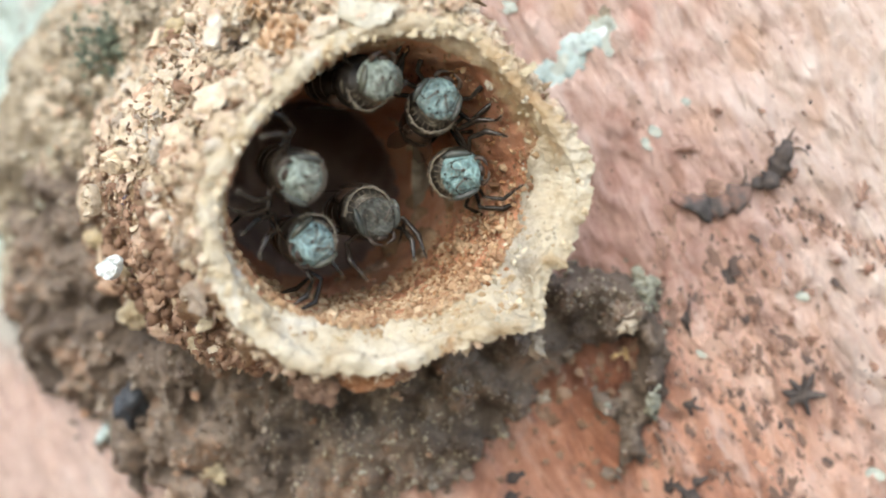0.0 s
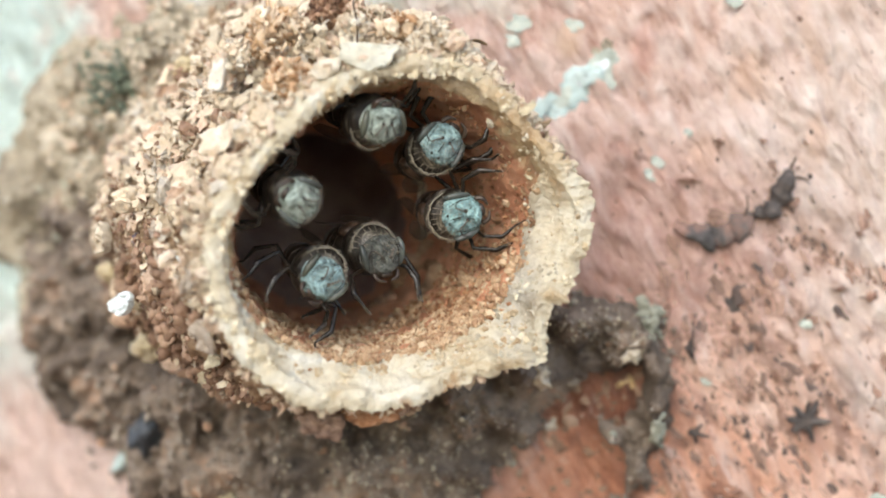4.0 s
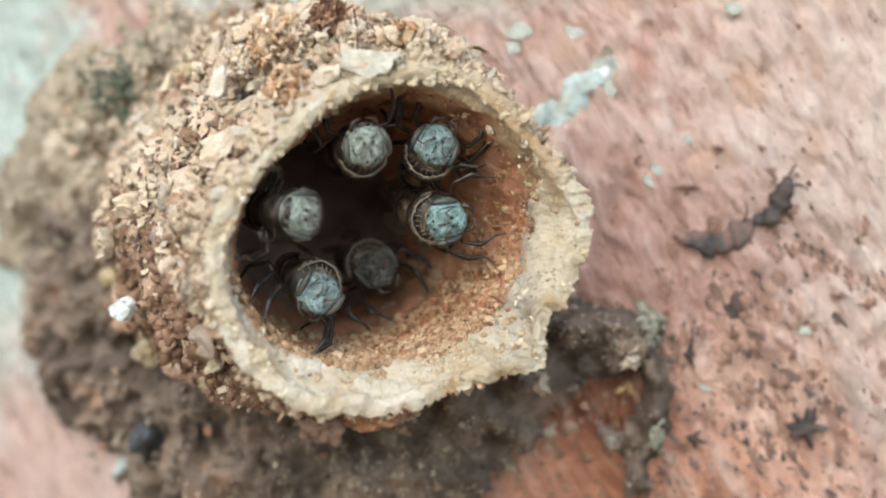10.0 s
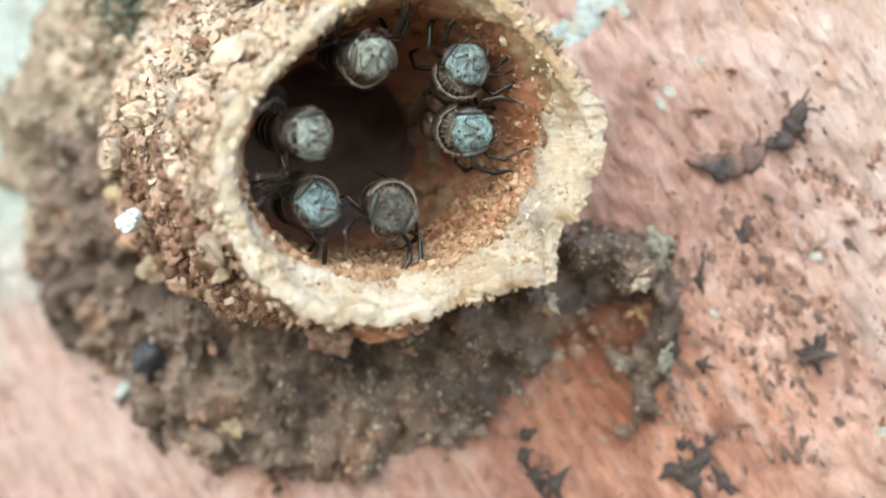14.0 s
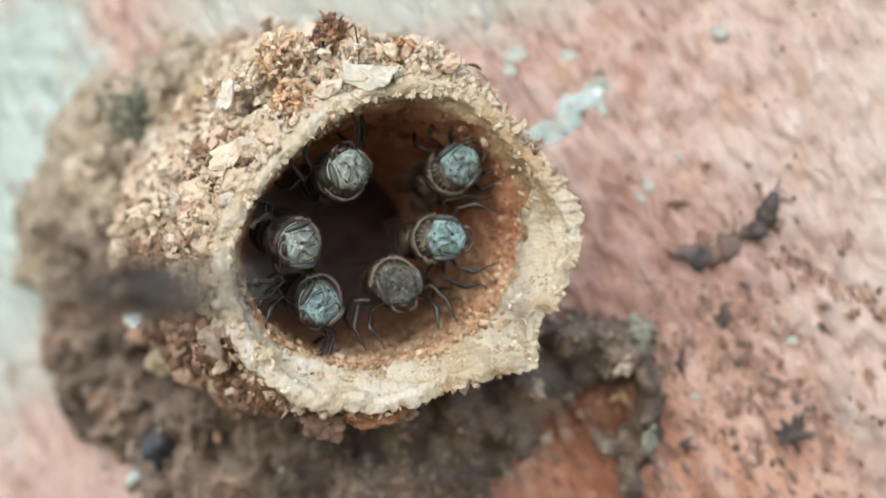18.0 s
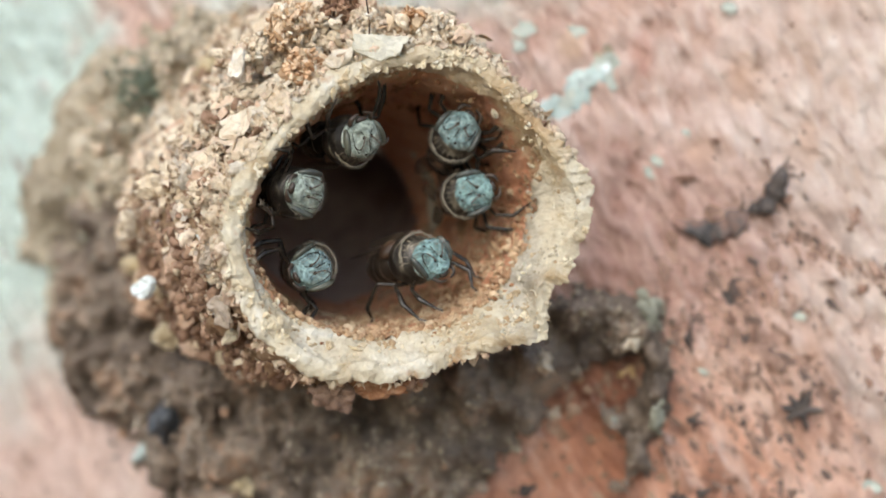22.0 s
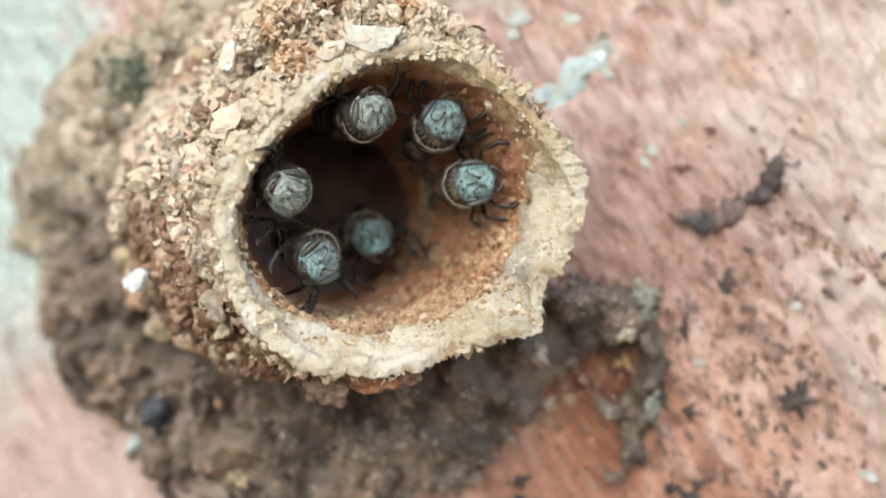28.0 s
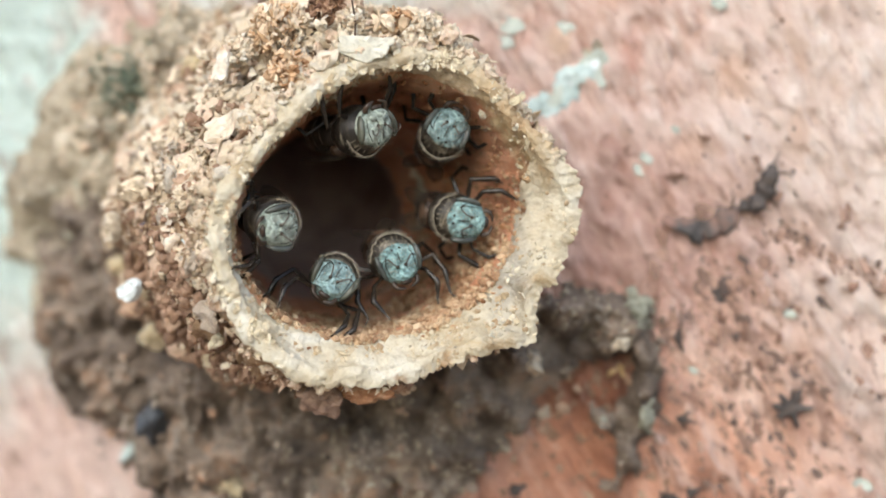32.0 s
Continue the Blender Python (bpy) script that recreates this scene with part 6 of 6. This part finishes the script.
    walk(BEES['c'][0], track([(0, -3.25, -8.92, 1.86), (0.5, -3.87, -9.13, 1.66), (1, -3.86, -9.12, 1.64), (1.5, -3.76, -9.08, 1.98), (2, -3.65, -9.04, 2.32), (2.5, -3.62, -9.03, 2.38), (4.5, -3.4, -8.95, 2.37), (5, -3.59, -9.01, 2.51), (5.5, -3.46, -8.98, 2.24), (6, -3.49, -8.99, 2.14), (7, -3.47, -8.99, 1.95), (8, -3.5, -8.99, 2.1), (9, -3.36, -8.94, 2.14), (10, -3.38, -8.95, 2.14), (11, -3.68, -9.06, 1.89), (12, -3.55, -9.02, 1.83), (13, -3.39, -8.95, 2.15), (13.5, -3.36, -8.95, 1.98), (15.5, -3.82, -9.12, 1.29), (16, -3.7, -9.08, 1.31), (16.5, -3.56, -9.03, 1.55), (17, -3.59, -9.03, 1.71), (17.5, -3.62, -9.04, 1.67), (18, -3.52, -9.02, 1.39), (18.5, -3.96, -9.16, 1.46), (19, -3.81, -9.12, 1.31), (19.5, -3.7, -9.07, 1.5), (20, -3.74, -9.08, 1.86), (20.5, -3.67, -9.06, 1.7), (21, -3.58, -9.03, 1.76), (22, -3.65, -9.04, 2.07), (23, -3.54, -9.02, 1.67), (24, -3.65, -9.05, 1.94), (24.5, -3.54, -9.01, 2.02), (25, -4.54, -7.13, 1.74), (25.5, -4, -9.18, 1.25), (27.5, -3.93, -9.14, 1.72), (28, -3.91, -9.13, 1.88), (28.5, -3.91, -9.15, 1.5), (29, -3.94, -9.16, 1.36), (29.5, -3.97, -9.16, 1.61), (30, -4.06, -9.2, 1.16), (30.5, -4.06, -9.21, 1.04), (31, -3.91, -9.16, 0.86), (32, -4, -9.19, 1.14)], 67, (0.26, -0.03), 0.0))
    walk(BEES['d'][0], track([(0, 1.07, -6.19, 2.06), (0.5, 0.93, -6.24, 1.87), (1, 1.11, -6.18, 1.83), (1.5, 1.05, -6.2, 1.82), (2, 1.16, -6.16, 1.93), (2.5, 0.92, -6.25, 1.86), (4.5, 1.01, -6.21, 2.01), (5, 0.85, -6.26, 2.12), (5.5, 0.9, -6.25, 1.98), (6, 0.96, -6.23, 2.02), (7, 0.58, -6.36, 1.91), (8, 0.51, -6.38, 1.93), (9, 0.49, -6.39, 1.94), (10, 0.56, -6.37, 1.96), (11, 0.78, -6.29, 1.91), (12, 0.91, -6.24, 2.05), (13, 1.06, -6.19, 2.17), (13.5, 0.97, -6.22, 2.09), (15.5, 0.94, -6.24, 1.84), (16, 0.9, -6.25, 2.03), (16.5, 0.9, -6.25, 2), (17, 0.82, -6.28, 1.98), (17.5, 0.91, -6.25, 1.88), (18, 0.64, -6.35, 1.64), (18.5, 0.34, -3.36, 2.45), (19, 0.83, -3.22, 1.79), (19.5, 1.05, -6.21, 1.59), (20, 1.22, -6.15, 1.82), (20.5, 0.99, -6.22, 1.93), (21, 1.17, -6.16, 1.96), (22, 1.19, -6.14, 2.21), (23, 1.41, -6.07, 2.35), (24, 1.59, -6, 2.73), (24.5, 1.3, -6.1, 2.7), (25, 1.05, -6.2, 2.12), (25.5, 1.07, -6.2, 1.75), (27.5, 1.76, -5.95, 2.44), (28, 1.42, -6.07, 2.26), (28.5, 1.33, -6.12, 1.54), (29, 1.27, -6.14, 1.39), (29.5, 1.4, -6.09, 1.65), (30, 1.47, -6.07, 1.7), (30.5, 1.63, -6.01, 1.81), (31, 1.46, -6.07, 1.55), (32, 1.31, -6.13, 1.38)], 68, (0.04, -0.05), 0.05))
    walk(BEES['e'][0], track([(0, -3.1, -7.86, -0), (0.5, -2.94, -7.81, -0.1), (1, -2.86, -7.78, -0.17), (1.5, -2.85, -7.78, -0.2), (2, -2.9, -7.8, -0.21), (2.5, -2.95, -7.81, -0.11), (4.5, -2.94, -7.8, 0.08), (5, -3.01, -7.83, -0.11), (5.5, -3.07, -7.85, -0.13), (6, -2.96, -7.82, -0.21), (7, -3.2, -7.9, -0.23), (8, -3.2, -7.9, -0.16), (9, -3.06, -7.85, -0.24), (10, -3.07, -7.85, -0.2), (11, -3.05, -7.85, -0.2), (12, -2.86, -7.78, -0.16), (13, -3.14, -7.88, -0.21), (13.5, -3.41, -7.97, -0.23), (15.5, -3.2, -7.9, -0.39), (16, -3.08, -7.87, -0.47), (16.5, -3.03, -7.85, -0.42), (17, -2.97, -7.83, -0.58), (17.5, -2.92, -7.81, -0.35), (18, -3.11, -7.87, -0.43), (18.5, -3.92, -8.15, -0.52), (19, -3.29, -7.93, -0.29), (19.5, -3.08, -7.86, -0.39), (20, -2.95, -7.81, -0.22), (20.5, -3.01, -7.84, -0.27), (21, -3.4, -7.96, -0.03), (22, -3.63, -8.04, -0.23), (23, -3.53, -8.01, -0.18), (24, -2.6, -7.71, -0.63), (24.5, -2.75, -7.76, -0.63), (25, -3.23, -7.91, -0.43), (25.5, -2.63, -7.72, -0.64), (27.5, -2.91, -7.8, -0.33), (28, -3.22, -7.91, -0.21), (28.5, -2.99, -7.83, -0.31), (29, -2.82, -7.77, -0.29), (29.5, -2.85, -7.78, -0.25), (30, -2.62, -7.71, -0.32), (30.5, -2.83, -7.78, -0.37), (31, -2.62, -7.71, -0.32), (32, -2.6, -7.7, -0.46)], 69, (0.2, -0.05), 0.12))
    walk(BEES['f'][0], track([(0, -1.45, -6.33, 0.73), (0.5, -1.71, -6.42, 0.66), (1, -1.43, -6.33, 0.71), (1.5, -1.34, -6.3, 0.64), (2, -1.39, -6.31, 0.76), (2.5, -1.59, -6.38, 0.82), (4.5, -1.39, -6.31, 0.67), (5, -1.38, -6.31, 0.65), (5.5, -1.63, -5.34, 0.69), (6, -2.05, -3.4, 0.52), (7, -2.18, -3.2, 0.52), (8, -2.18, -3.2, 0.54), (9, -2.2, -3.2, 0.36), (10, -1.99, -3.4, 0.36), (11, -1.16, -7.4, 0.51), (12, -0.84, -7.29, 0.57), (13, -1.25, -3.7, 0.3), (13.5, -1.1, -7.41, -0.54), (15.5, -2.03, -7.7, 0.16), (16, -1.28, -7.45, 0.29), (16.5, -1.12, -7.41, -0.09), (17, -0.55, -7.22, -0.11), (17.5, -0.25, -7.11, -0.01), (18, -0.73, -7.27, 0.12), (18.2, -1.3, -5.8, 0.3), (18.5, -2.6, -2.5, 0.2), (18.8, -3.6, 1, 0.5), (19.05, -5.9, 5.75, 6.2), (32, -5.9, 5.75, 6.2)], 70))
    walk(BEES['m'][0], track([(0, -5.9, 6.9, 8.6), (19.95, -5.9, 6.9, 8.6), (20.25, -3.0, 0.5, 0.6), (20.5, -1.65, -6, -0.05), (21, -0.5, -7.2, -0.02, 6), (22, -0.06, -7.05, 0.09, 4), (23, -0.44, -7.17, 0.21, 6), (24, 0.33, -6.91, 0.46), (24.5, 0.97, -7.12, 0.01)], 70)
         + [free(24.7, 2.2, -9.6, 0.1, 0, 0, 35), free(24.8, 14, -20, 4, 10, 0, 50), free(25, 55, -32, 20, 15, 0, 60), free(32, 90, -34, 40, 15, 0, 60)])
    walk(BEES['h'][0], track([(0, -6.4, 7.3, 9.2), (12.9, -6.4, 7.3, 9.2), (13.5, -2.18, 0.39, 0.97), (13.9, -6.4, 7.3, 9.2), (19.5, -6.4, 7.3, 9.2), (20, -2.12, 0.42, 1.21), (20.5, -2, 0.46, 1.22), (21, -2, 0.48, 2.02), (21.8, -6.4, 7.3, 9.2), (24.6, -6.4, 7.3, 9.2), (25, -1.91, -5.65, 0.68), (25.5, -1.29, -6.08, 0.44), (27.5, -0.22, -7.64, -0.45)], 72)
         + [free(27.6, 0.6, -11.5, 2.5, 40, 0, 20), free(27.7, 3, -20, 22, 50, 0, 25), free(28, 10, -30, 70, 50, 0, 30), free(32, 20, -40, 120, 50, 0, 30)])
    walk(BEES['k'][0], track([(0, -6.9, 8.7, 12.7), (26.4, -6.9, 8.7, 12.7), (27.5, -2.25, -2.0, 1.16), (28, -2.33, -3.0, 0.53), (28.5, -1.17, -5.61, 0.68), (29, -1.22, -6.91, 0.17), (29.5, -0.92, -6.81, -0.09), (30, -0.77, -6.77, -0.26), (30.5, -0.78, -6.77, -0.27), (31, -0.65, -6.72, -0.2), (32, -0.72, -6.74, 0.04)], 75))
    inward = 180
    walk(BEES['g'][0], [free(0, -80, -34, 16, 0, 0, 100), free(17.6, -80, -34, 16, 0, 0, 100), free(17.8, -40, -36, -6, 0, 0, 110), free(17.9, -14.6, -28.1, -0.3, 0, 0, 115), free(17.97, -9.9, -23.3, 0, 0, 0, 130),
                        free(18, -3.6, -19.1, 0.1, 0, 0, 145), free(18.03, -2.3, -15.5, 1, 0, 0, 155), free(18.1, -2.7, -11.9, 2.1, 0, 0, inward - 10), free(18.2, -0.8, -7.6, 0.1, 0, 0, inward + 10),
                        free(18.4, -1.6, -4.6, 0.3, 0, 0, inward + 20), free(18.6, -2.8, -1.6, 0.5, 0, 0, inward + 30), free(18.8, -4.2, 1.5, 1.8, 0, 0, inward + 15), free(18.95, -5.4, 4.6, 5.2, 40, 0, inward + 10), free(19.5, -7.4, 10.2, 17.0, 75, 0, inward), free(32, -7.4, 10.2, 17.0, 75, 0, inward)])
    for i, key in enumerate(BEES):
        for k, antenna in enumerate(BEES[key][1]):
            feel(antenna, 10 * i + k)
        for k, leg in enumerate(BEES[key][2]):
            feel(leg, 500 + 10 * i + k, 4.5)


motions()
